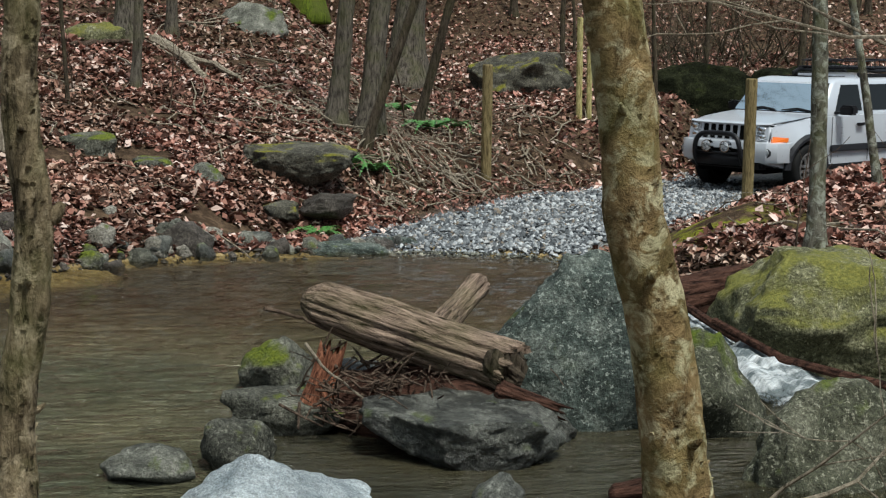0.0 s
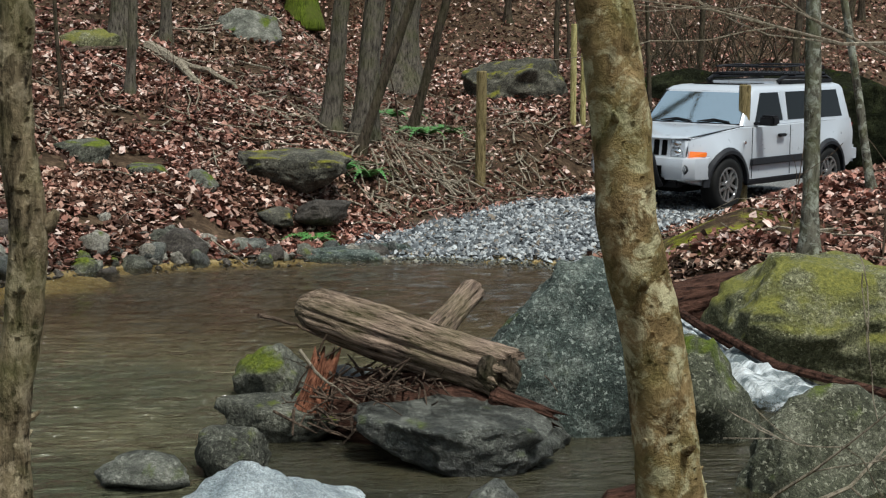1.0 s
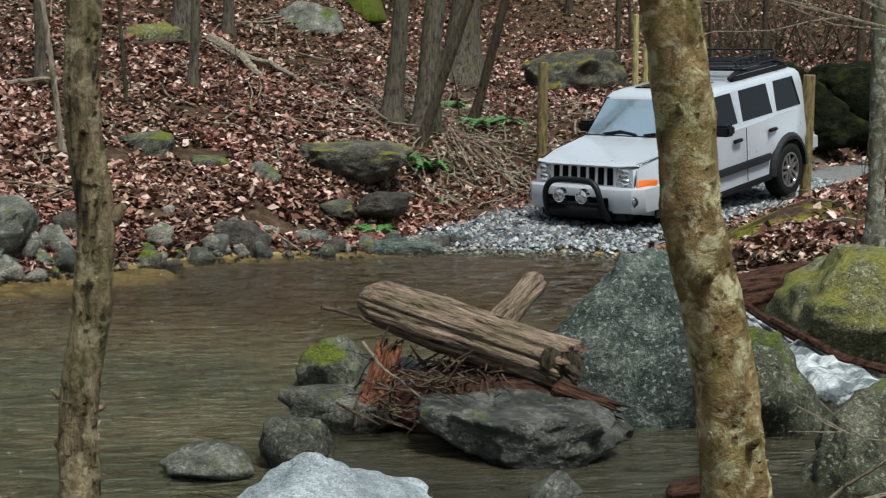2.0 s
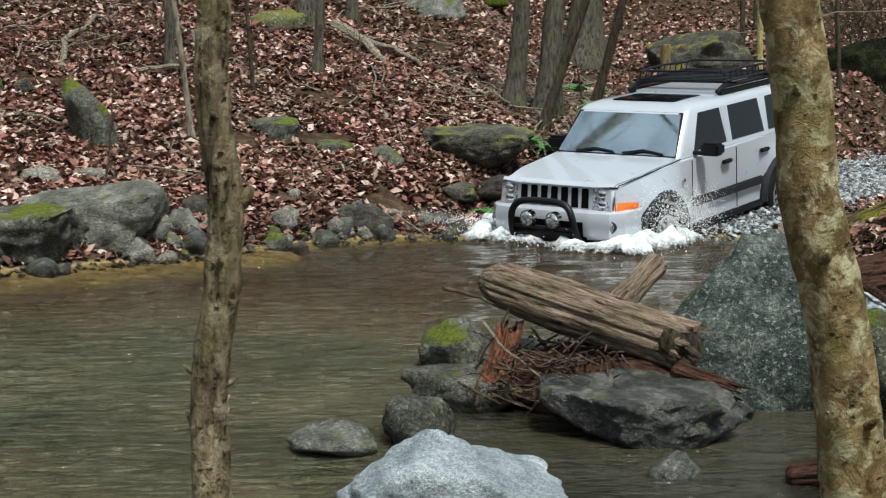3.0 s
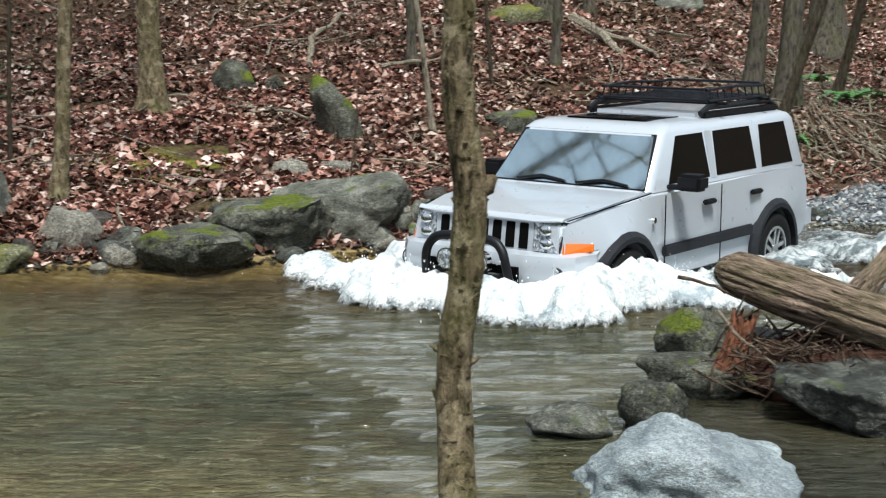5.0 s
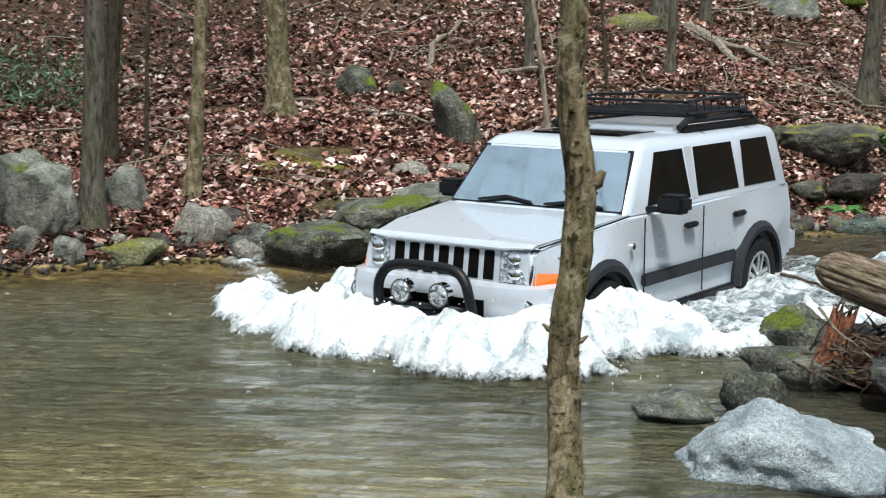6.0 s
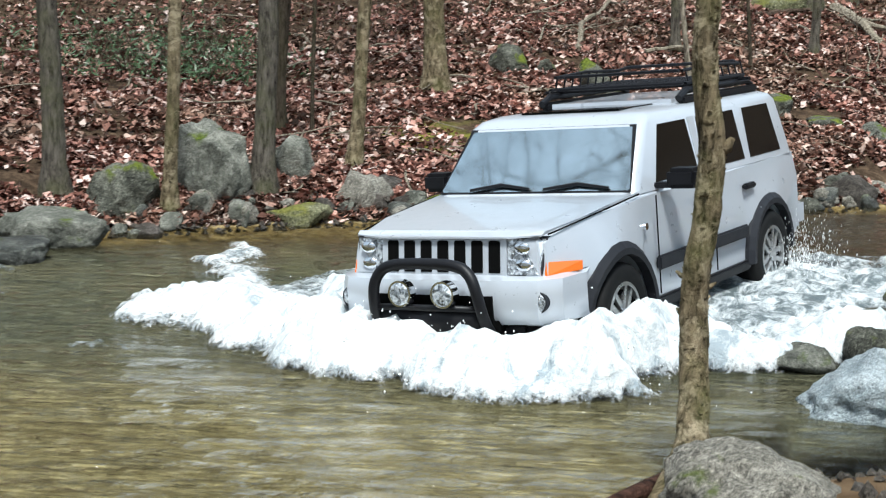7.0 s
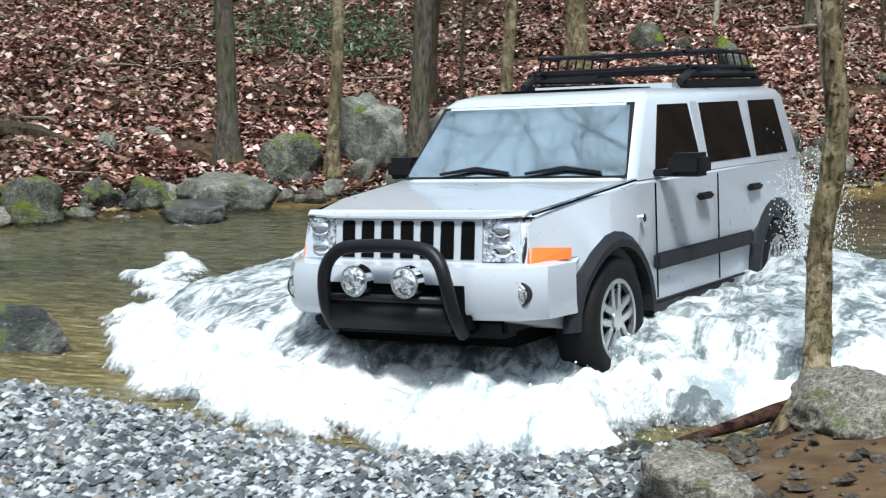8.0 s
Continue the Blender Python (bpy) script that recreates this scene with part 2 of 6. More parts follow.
def water_paint():
    """Silty creek water: clear over the shallow edge, olive brown where it is deep."""
    p = Paint("creek_water", 0.04, spec=0.5)
    at = p.coords((1.0, 1.0, 1.0), True)
    flow = p.coords((0.55, 2.2, 1.0), True)
    depth = p.add("VertexColor")
    depth.layer_name = "depth"
    parts = p.add("SeparateColor")
    p.link(depth.outputs["Color"], parts.inputs[0])
    silt = p.ramp(p.noise(at, 0.5, 4, 0.6), (0.3, (0.072, 0.082, 0.052)), (0.7, (0.15, 0.132, 0.074)))
    # the leafy far bank's brown reflection, put into the water's colour
    brown = p.ramp(p.noise(at, 0.8, 4, 0.6), (0.3, (0.06, 0.041, 0.02)), (0.7, (0.115, 0.075, 0.034)))
    silt = p.mix(parts.outputs[2], silt, brown)
    shoal = p.add("VertexColor")
    shoal.layer_name = "shoal"
    bed = p.ramp(p.noise(at, 5.0, 6, 0.7, 0.4), (0.35, (0.16, 0.13, 0.055)), (0.55, (0.27, 0.225, 0.105)), (0.72, (0.36, 0.32, 0.20)))
    silt = p.mix(shoal.outputs["Color"], silt, bed)
    # where ripples are weak the colour goes near black, in place of dark reflections
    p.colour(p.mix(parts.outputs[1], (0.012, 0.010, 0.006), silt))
    calm = p.ramp(p.noise(at, 0.45, 3, 0.5), (0.38, 0.55), (0.62, 1.0))
    ripple = p.math("ADD", p.noise(flow, 2.6, 4, 0.6, 0.8), p.math("MULTIPLY", p.ramp(p.noise(flow, 8.0, 4, 0.65, 0.7), (0.42, 0.0), (0.56, 0.25), (0.66, 1.0)), 0.55))
    sheltered = p.add("SeparateColor")
    p.link(depth.outputs["Color"], sheltered.inputs[0])
    p.bump(p.math("MULTIPLY", p.math("MULTIPLY", ripple, calm), sheltered.outputs[1]), 1.0, 0.42)
    p.set("IOR", 1.33)
    clear = p.add("BsdfTransparent")
    clear.inputs["Color"].default_value = (0.96, 0.94, 0.84, 1)
    gloss = p.add("BsdfGlossy", Roughness=0.06)
    bump = p.shader.inputs["Normal"].links[0].from_socket
    p.link(bump, gloss.inputs["Normal"])
    fresnel = p.add("Fresnel", IOR=1.33)
    p.link(bump, fresnel.inputs["Normal"])
    shallow = p.add("MixShader")
    p.link(fresnel.outputs[0], shallow.inputs[0])
    p.link(clear.outputs[0], shallow.inputs[1])
    p.link(gloss.outputs[0], shallow.inputs[2])
    both = p.add("MixShader")
    p.link(sheltered.outputs[0], both.inputs[0])
    p.link(shallow.outputs[0], both.inputs[1])
    p.link(p.shader.outputs[0], both.inputs[2])
    p.link(both.outputs[0], p.tree.nodes["Material Output"].inputs["Surface"])
    return p.mat


WATER = water_paint()


def foam_paint(name, low, high, edge):
    """White water: dense where it is thrown up, lacy where it thins out over the creek."""
    p = Paint(name, 0.5, spec=0.4)
    at = p.coords()
    drawn = p.coords((1.0, 2.0, 0.5))
    broad = p.noise(drawn, 1.9, 7, 0.72, 1.3)
    fine = p.noise(at, 12, 6, 0.7, 0.6)
    p.colour(p.ramp(p.math("ADD", p.math("MULTIPLY", broad, 0.72), p.math("MULTIPLY", fine, 0.28)), (edge - 0.05, low), (edge + 0.02, tuple(0.5 * (a + b) for a, b in zip(low, high))), (edge + 0.10, high)))
    p.set("Subsurface Weight", 0.3).set("Subsurface Radius", (0.06, 0.07, 0.08))
    p.bump(p.math("ADD", p.noise(at, 5, 6, 0.65, 0.7), p.math("MULTIPLY", fine, 0.35)), 0.9, 0.05)
    level = p.add("SeparateXYZ")
    p.link(p.coords(world_space=True), level.inputs[0])
    lace = p.math("ADD", p.math("MULTIPLY", p.noise(at, 6.0, 6, 0.7, 0.8), 0.5), p.math("MULTIPLY", p.noise(at, 26, 4, 0.7, 0.5), 0.5))
    dense = p.math("ADD", p.math("MULTIPLY", level.outputs[2], 12.0), p.math("MULTIPLY", lace, 4.0))
    clear = p.add("BsdfTransparent")
    both = p.add("MixShader")
    p.link(p.ramp(p.math("SUBTRACT", dense, 2.05), (0.0, 0.0), (1.0, 1.0)), both.inputs[0])
    p.link(clear.outputs[0], both.inputs[1])
    p.link(p.shader.outputs[0], both.inputs[2])
    p.link(both.outputs[0], p.tree.nodes["Material Output"].inputs["Surface"])
    return p.mat


FOAM = foam_paint("white_foam", (0.27, 0.315, 0.34), (0.71, 0.725, 0.72), 0.45)
FOAM_THIN = foam_paint("churned_water", (0.09, 0.11, 0.115), (0.64, 0.67, 0.68), 0.50)


def plain(name, colour, rough=0.5, metal=0.0, spec=0.5, coat=0.0, grain=0.0):
    p = Paint(name, rough, metal, spec, coat)
    at = p.coords()
    p.colour(p.mix(1.0, colour, p.ramp(p.noise(at, 3.0, 5, 0.7), (0.3, 1 - grain), (0.7, 1.0)), "MULTIPLY"))
    p.rough(p.ramp(p.noise(at, 9.0, 5, 0.7), (0.3, max(0.02, rough - 0.06)), (0.7, min(1, rough + 0.06))))
    return p.mat


SILVER = plain("silver_car_paint", (0.47, 0.50, 0.545), 0.32, 0.22, coat=0.7, grain=0.02)
BLACK_TRIM = plain("black_trim", (0.007, 0.007, 0.009), 0.45, spec=0.25, grain=0.3)
GRAY_TRIM = plain("gray_trim", (0.016, 0.017, 0.021), 0.55, spec=0.25, grain=0.2)
RUBBER = plain("tyre_rubber", (0.008, 0.008, 0.008), 0.75, spec=0.2, grain=0.4)
ALLOY = plain("wheel_alloy", (0.55, 0.56, 0.57), 0.3, 0.9, grain=0.15)
CHROME = plain("chrome", (0.75, 0.76, 0.77), 0.1, 1.0)
TINT = plain("tinted_glass", (0.003, 0.0035, 0.0035), 0.04, spec=0.22)
SCREEN = plain("windscreen_glass", (0.02, 0.028, 0.032), 0.03, spec=1.0, coat=1.0)
SCREEN.node_tree.nodes["Principled BSDF"].inputs["IOR"].default_value = 3.6
SCREEN.node_tree.nodes["Principled BSDF"].inputs["Coat IOR"].default_value = 2.2
SCREEN.node_tree.nodes["Principled BSDF"].inputs["Specular Tint"].default_value = (0.80, 0.95, 1.0, 1)
AMBER = plain("amber_lens", (0.75, 0.16, 0.02), 0.15, coat=0.6)
RED_LENS = plain("red_lens", (0.45, 0.01, 0.01), 0.15, coat=0.6)


def lens_paint():
    """Faceted reflector behind clear glass."""
    p = Paint("clear_lamp_lens", 0.12, 0.6, coat=1.0)
    at = p.coords()
    p.colour(p.ramp(p.noise(at, 26, 3, 0.7, 0.8), (0.40, (0.10, 0.11, 0.12)), (0.50, (0.42, 0.45, 0.48)), (0.62, (0.80, 0.83, 0.86))))
    return p.bump(p.noise(at, 40, 2, 0.5), 1.0, 0.02).mat


LAMP_LENS = lens_paint()
DROPS = plain("water_drops", (0.86, 0.88, 0.89), 0.3, grain=0.05)
UNDERBODY = plain("underbody_black", (0.003, 0.003, 0.003), 0.9, spec=0.05)
FERN = plain("fern_green", (0.07, 0.21, 0.045), 0.5, grain=0.5)
SHRUB = plain("evergreen_leaf", (0.09, 0.16, 0.07), 0.45, grain=0.5)


# ---- building blocks ----
def part(name, bm, material, parent=None, label="", smooth=False):
    """Links a bmesh as one mesh object, under a thing or a part."""
    if smooth == "angle":
        for edge in bm.edges:
            edge.smooth = edge.calc_face_angle(3.0) < 0.55
    data = bpy.data.meshes.new(name)
    bm.to_mesh(data)
    bm.free()
    data.materials.append(material)
    if smooth:
        data.polygons.foreach_set("use_smooth", [True] * len(data.polygons))
    ob = new(name, data)
    ob.parent = parent
    return tagged(ob, label)


def cloud(name, verts, faces, material):
    """One mesh object from arrays made by rule."""
    data = bpy.data.meshes.new(name)
    data.from_pydata(np.asarray(verts).tolist(), [], np.asarray(faces).tolist() if isinstance(faces, np.ndarray) else faces)
    data.materials.append(material)
    return new(name, data)


def fuzz(v, size, seed=0.0):
    return noise.fractal(Vector(v) / size + Vector((seed * 3.7, seed * 1.3, -seed * 2.1)), 0.9, 2.1, 4)


def tube(bm, path, radii, sides=8, rough=0.0, seed=0.0, cap=True):
    """A bent, tapering stem along a path."""
    rings = []
    for n, (p, r) in enumerate(zip(path, radii)):
        p = Vector(p)
        ahead = (Vector(path[min(n + 1, len(path) - 1)]) - Vector(path[max(n - 1, 0)])).normalized()
        side = ahead.orthogonal().normalized() if n == 0 else (side - ahead * side.dot(ahead)).normalized()
        other = ahead.cross(side)
        ring = []
        for k in range(sides):
            a = 2 * math.pi * k / sides
            out = side * math.cos(a) + other * math.sin(a)
            f = 1 + rough * fuzz(p + out * r, max(r, 0.02) * 1.6, seed) + (0.35 * rough * fuzz(p + out * r, max(r, 0.02) * 0.45, seed + 4) if sides > 16 else 0) if rough else 1
            ring.append(bm.verts.new(p + out * r * f))
        rings.append(ring)
    for a, b in zip(rings[:-1], rings[1:]):
        for k in range(sides):
            bm.faces.new((a[k], a[(k + 1) % sides], b[(k + 1) % sides], b[k]))
    if cap:
        bm.faces.new(rings[0][::-1]), bm.faces.new(rings[-1])


def box(bm, x0, x1, y0, y1, z0, z1, bevel=0.0):
    made = bmesh.ops.create_cube(bm, size=1, matrix=Matrix.Translation(((x0 + x1) / 2, (y0 + y1) / 2, (z0 + z1) / 2)) @ Matrix.Diagonal((x1 - x0, y1 - y0, z1 - z0, 1)))
    if bevel:
        edges = {e for v in made["verts"] for e in v.link_edges}
        bmesh.ops.bevel(bm, geom=list(edges), offset=bevel, segments=2, affect="EDGES", clamp_overlap=True)


def disc(bm, centre, axis, radius, thick, sides=24, inner=0.0):
    turn = Vector(axis).to_track_quat("Z", "Y").to_matrix().to_4x4()
    bmesh.ops.create_cone(bm, cap_ends=True, segments=sides, radius1=radius, radius2=radius - inner, depth=thick, matrix=Matrix.Translation(centre) @ turn)


def plate(bm, outline, thick, push):
    """A thin solid plate from a flat outline of 3D corners; push: the way its back lies."""
    front = [bm.verts.new(p) for p in outline]
    back = [bm.verts.new(Vector(p) + Vector(push) * thick) for p in outline]
    bm.faces.new(front), bm.faces.new(back[::-1])
    for k in range(len(front)):
        j = (k + 1) % len(front)
        bm.faces.new((front[k], back[k], back[j], front[j]))
    bmesh.ops.recalc_face_normals(bm, faces=bm.faces)


# ---- the lie of the land ----
FAR_SHORE = ((-40, -8), (-20, 2.5), (-12, 7.4), (-9, 9.9), (-8.4, 11.0), (-7.6, 12.2), (-6.8, 12.9), (-5.2, 13.8), (-4.4, 14.2), (-3.4, 14.4), (-2.6, 14.6), (-1.9, 14.95), (-0.85, 15.5), (-0.1, 16.2), (0.4, 16.6), (1.6, 17.05), (3.3, 17.5), (4.4, 17.3), (5.4, 16.6), (5.9, 14.5), (6.3, 12.5), (7.6, 11.0), (9.5, 10.4), (16, 10.0), (40, 10.0))
NEAR_SHORE = ((-40, 6), (-5, 4.9), (-4, 4.75), (-3.3, 4.45), (-2.4, 4.3), (-1.4, 4.6), (-0.9, 4.95), (-0.3, 5.35), (0.3, 5.9), (0.9, 6.2), (2.0, 6.3), (2.7, 7.1), (3.5, 7.2), (4.5, 7.4), (40, 7.5))
ROAD = ((3.6, 17.0), (5.1, 18.4), (8.0, 20.7), (9.9, 22.2), (13.0, 24.6), (20.0, 30.0), (45.0, 50.0))


def line(table, x):
    return np.interp(x, [p[0] for p in table], [p[1] for p in table])


def step(a, b, v):
    u = np.clip((np.asarray(v, float) - a) / (b - a), 0, 1)
    return u * u * (3 - 2 * u)


def road_gap(x, y):
    """Distance from the road's middle line, and the way along it."""
    best, along, run = np.full(np.shape(x), 1e9), np.zeros(np.shape(x)), 0.0
    for (x0, y0), (x1, y1) in zip(ROAD[:-1], ROAD[1:]):
        long = math.hypot(x1 - x0, y1 - y0)
        u = np.clip(((x - x0) * (x1 - x0) + (y - y0) * (y1 - y0)) / long ** 2, 0, 1)
        d = np.hypot(x - x0 - u * (x1 - x0), y - y0 - u * (y1 - y0))
        along = np.where(d < best, run + u * long, along)
        best, run = np.minimum(d, best), run + long
    return best, along


def waves(x, y, size):
    """Soft unevenness of the ground, from -1 to 1."""
    a = np.sin(x / size + 1.7 * np.sin(y / size * 0.7 + 0.4)) * np.cos(y / size * 1.3 - 0.8 * np.sin(x / size * 0.6))
    b = np.sin(2.3 * x / size - 1.1 * y / size + 1.0) * np.cos(1.9 * y / size + 0.7 * x / size)
    return 0.65 * a + 0.35 * b


def height(x, y):
    """The ground's height at a place."""
    x, y = np.asarray(x, float), np.asarray(y, float)
    far, near = y - line(FAR_SHORE, x), line(NEAR_SHORE, x) - y
    d = np.maximum(far, 0) * np.interp(x, [-12, -7, -4, 3, 6, 9], [0.7, 0.75, 0.9, 1, 0.45, 0.55])
    slope = np.interp(x, [-8, 0, 5, 12], [0.20, 0.215, 0.2, 0.13])
    hill = 0.16 * step(0, 0.35, d) + 0.12 * step(0.2, 1.5, d) + slope * d + 0.10 * np.maximum(d - 9, 0) + 0.42 * np.clip(d - 13, 0, 45)
    hill = hill + 0.06 * waves(x, y, 0.9) * step(0.2, 1.5, d) + 0.2 * waves(x, y, 3.1) * step(2, 7, d)
    gap, along = road_gap(x, y)
    track = 0.0 + 0.26 * step(0, 4.5, along) + 0.012 * np.maximum(along - 4.5, 0) + 0.02 * waves(x, y, 0.5)
    edge = step(1.5, 3.2, gap)
    land = np.where(far > 0, track * (1 - edge) + hill * edge, -1.0)
    land = np.where((far > 0) & (far < 0.6), np.minimum(land, 0.5 * far / 0.6 + 0.0 * land), land)
    e = np.maximum(near, 0)
    bank = 0.10 * step(0, 0.7, e) + 0.06 * e + 0.015 * waves(x, y, 0.4) + 0.12 * step(-1.2, 0.6, x) * step(0.0, 0.9, e)
    # unseen rise behind the camera, added to block low sky light
    bank = bank + 0.28 * np.maximum(e - 11, 0)
    bed = -0.40 * step(0, np.where(x > 0.2, 1.0, 2.2), np.minimum(-far, -near)) - 0.03 + 0.02 * waves(x, y, 0.6)
    return np.where(far > 0, land, np.where(near > 0, bank, bed))


# ---- the ground, the water ----
def sheet_axis(*spans):
    out = []
    for a, b, stepsize in spans:
        out += list(np.arange(a, b, stepsize))
    return np.array(out + [spans[-1][1]])


def grid_faces(nx, ny):
    i = np.arange(nx * ny).reshape(ny, nx)
    return np.stack([i[:-1, :-1], i[:-1, 1:], i[1:, 1:], i[1:, :-1]], -1).reshape(-1, 4)


def paint_verts(ob, layer, values):
    """Writes masks of what covers the ground, vertex by vertex."""
    attribute = ob.data.color_attributes.new(layer, "FLOAT_COLOR", "POINT")
    attribute.data.foreach_set("color", np.concatenate([values, np.ones((len(values), 1))], 1).astype(np.float32).ravel())


def gravel_mask(x, y):
    gap, along = road_gap(x, y)
    ramp = (1 - step(1.1, 1.8, gap + 0.3 * waves(x, y, 0.5))) * (y > 14)
    beach = (line(NEAR_SHORE, x) - y > -1.4) * (1 - step(-1.1, -0.5, x + 0.25 * waves(x, y, 0.3))) * (y < 9)
    return np.maximum(ramp, beach)


def moss_mask(x, y):
    a = np.exp(-((x - 6.5) / 0.75) ** 2 - ((y - 16.3) / 1.0) ** 2)
    b = np.exp(-((x + 3.9) / 1.5) ** 2 - ((y - 16.6) / 0.8) ** 2) * 0.42
    return np.clip(1.5 * (a + b), 0, 1)


def build_ground():
    xs = sheet_axis((-120, -30, 10), (-30, -10, 0.8), (-10, 11, 0.11), (11, 30, 0.8), (30, 120, 10))
    ys = sheet_axis((-60, -6, 3), (-6, 3, 0.4), (3, 9, 0.11), (9, 12, 0.3), (12, 26, 0.11), (26, 45, 0.5), (45, 160, 8))
    x, y = [a.ravel() for a in np.meshgrid(xs, ys)]
    ob = cloud("ground", np.stack([x, y, height(x, y)], 1), grid_faces(len(xs), len(ys)), GROUND)
    ob.data.polygons.foreach_set("use_smooth", [True] * len(ob.data.polygons))
    near = line(NEAR_SHORE, x) - y
    mud = np.maximum(step(-0.9, -0.3, x) * (near > -0.6) * (y < 9), (near < 0) * (y < line(FAR_SHORE, x)) * 0.8)
    paint_verts(ob, "cover", np.stack([gravel_mask(x, y), moss_mask(x, y), mud], 1))
    tagged(ob, "brown leaf mould, mud and gravel creek banks", "ground", kind="structure")


def build_water():
    xs = sheet_axis((-40, -10, 1.0), (-10, 8, 0.09), (8, 14, 0.5))
    ys = sheet_axis((-2, 3, 0.6), (3, 18, 0.09), (18, 19, 0.5))
    x, y = [a.ravel() for a in np.meshgrid(xs, ys)]
    z = 0.007 * waves(x * 0.7, y * 2.0, 0.16) + 0.008 * waves(x, y * 2.4, 0.31)
    ob = cloud("water", np.stack([x, y, z], 1), grid_faces(len(xs), len(ys)), WATER)
    ob.data.polygons.foreach_set("use_smooth", [True] * len(ob.data.polygons))
    deep = step(0.06, 0.42, -height(x, y)) * 0.97
    # 1 on open water; lower is calmer, and darker for the mirrored boulders and bank
    ripple_and_tone = (1 - 0.8 * step(0.3, 1.1, x) * step(11.0, 9.6, y)) * (1 - 0.6 * step(11.5, 14.5, y))
    # far water that takes the painted brown reflection of the bank
    bank_reflection = step(10.5, 14.0, y) * step(-9.0, -5.0, x)
    shoal = step(8.2, 5.8, y) * step(0.4, -0.8, x)
    deep = np.maximum(deep, 0.85 * shoal)
    paint_verts(ob, "depth", np.stack([deep, ripple_and_tone, bank_reflection], 1))
    paint_verts(ob, "shoal", np.stack([shoal, shoal, shoal], 1))
    tagged(ob, "murky olive-brown creek water with fine ripples", "water", kind="structure")


# ---- stones ----
def make_stone(name, x, y, z, w, d, h, material, label, turn=0.0, seed=1, detail=4, cuts=7, rough=0.2, group="", lean=0.0, peak=0.0):
    """A boulder: a ball with random flat breaks, lumps and grain, its foot sunk in what it lies on."""
    rnd = random.Random(seed)
    bm = bmesh.new()
    bmesh.ops.create_icosphere(bm, subdivisions=detail, radius=1)
    planes = []
    for _ in range(cuts):
        n = Vector((rnd.gauss(0, 1), rnd.gauss(0, 1), rnd.gauss(0.25, 0.6))).normalized()
        planes.append((n, rnd.uniform(0.50, 0.82)))
    if seed in FLAT_TOPS:
        planes.append((Vector((rnd.gauss(0, 0.12), -0.15, 1)).normalized(), 0.30))
        planes.append((Vector((rnd.gauss(0, 0.3), -1, 0.15)).normalized(), 0.55))
    rz = h * 0.66
    for v in bm.verts:
        p = v.co.copy()
        for n, c in planes:
            over = p.dot(n) - c
            if over > 0:
                p -= n * over * 0.88
        p *= 1 + rough * fuzz(p, 0.9, seed) + 0.4 * rough * fuzz(p, 0.25, seed + 3)
        if seed in UNDERCUT:
            p.x *= 1 - 0.42 * max(0, 0.15 - p.z)
            p.y *= 1 - 0.42 * max(0, 0.15 - p.z)
        p.x *= 1 - peak * max(0, p.z + 0.2)
        p.y *= 1 - peak * max(0, p.z + 0.2)
        v.co = Vector((p.x * w * 0.56 + lean * p.z * rz, p.y * d * 0.56, p.z * rz))
    xs, ys, zs = [[v.co[k] for v in bm.verts] for k in range(3)]
    fit = Vector((w / (max(xs) - min(xs)), d / (max(ys) - min(ys)), 1.32 * h / (max(zs) - min(zs))))
    for v in bm.verts:
        v.co = Vector(((v.co.x - (max(xs) + min(xs)) / 2) * fit.x, (v.co.y - (max(ys) + min(ys)) / 2) * fit.y, (v.co.z - max(zs)) * fit.z + h))
    ob = part(name, bm, material, smooth=True)
    ob.matrix_basis = pose(x, y, z, 0, 0, turn)
    return tagged(ob, label, "rock", group)


FLAT_TOPS = {15, 16, 52, 32, 33, 35, 36, 41, 42, 43, 45, 56, 57, 58, 63, 72}
UNDERCUT = {11, 12, 15, 16, 17, 18, 71, 33, 43}
PEAKS = {11: 0.05, 19: 0.42, 24: 0.15, 13: 0.0, 21: 0.5, 43: 0.2, 41: 0.25}  # how far a boulder narrows upward


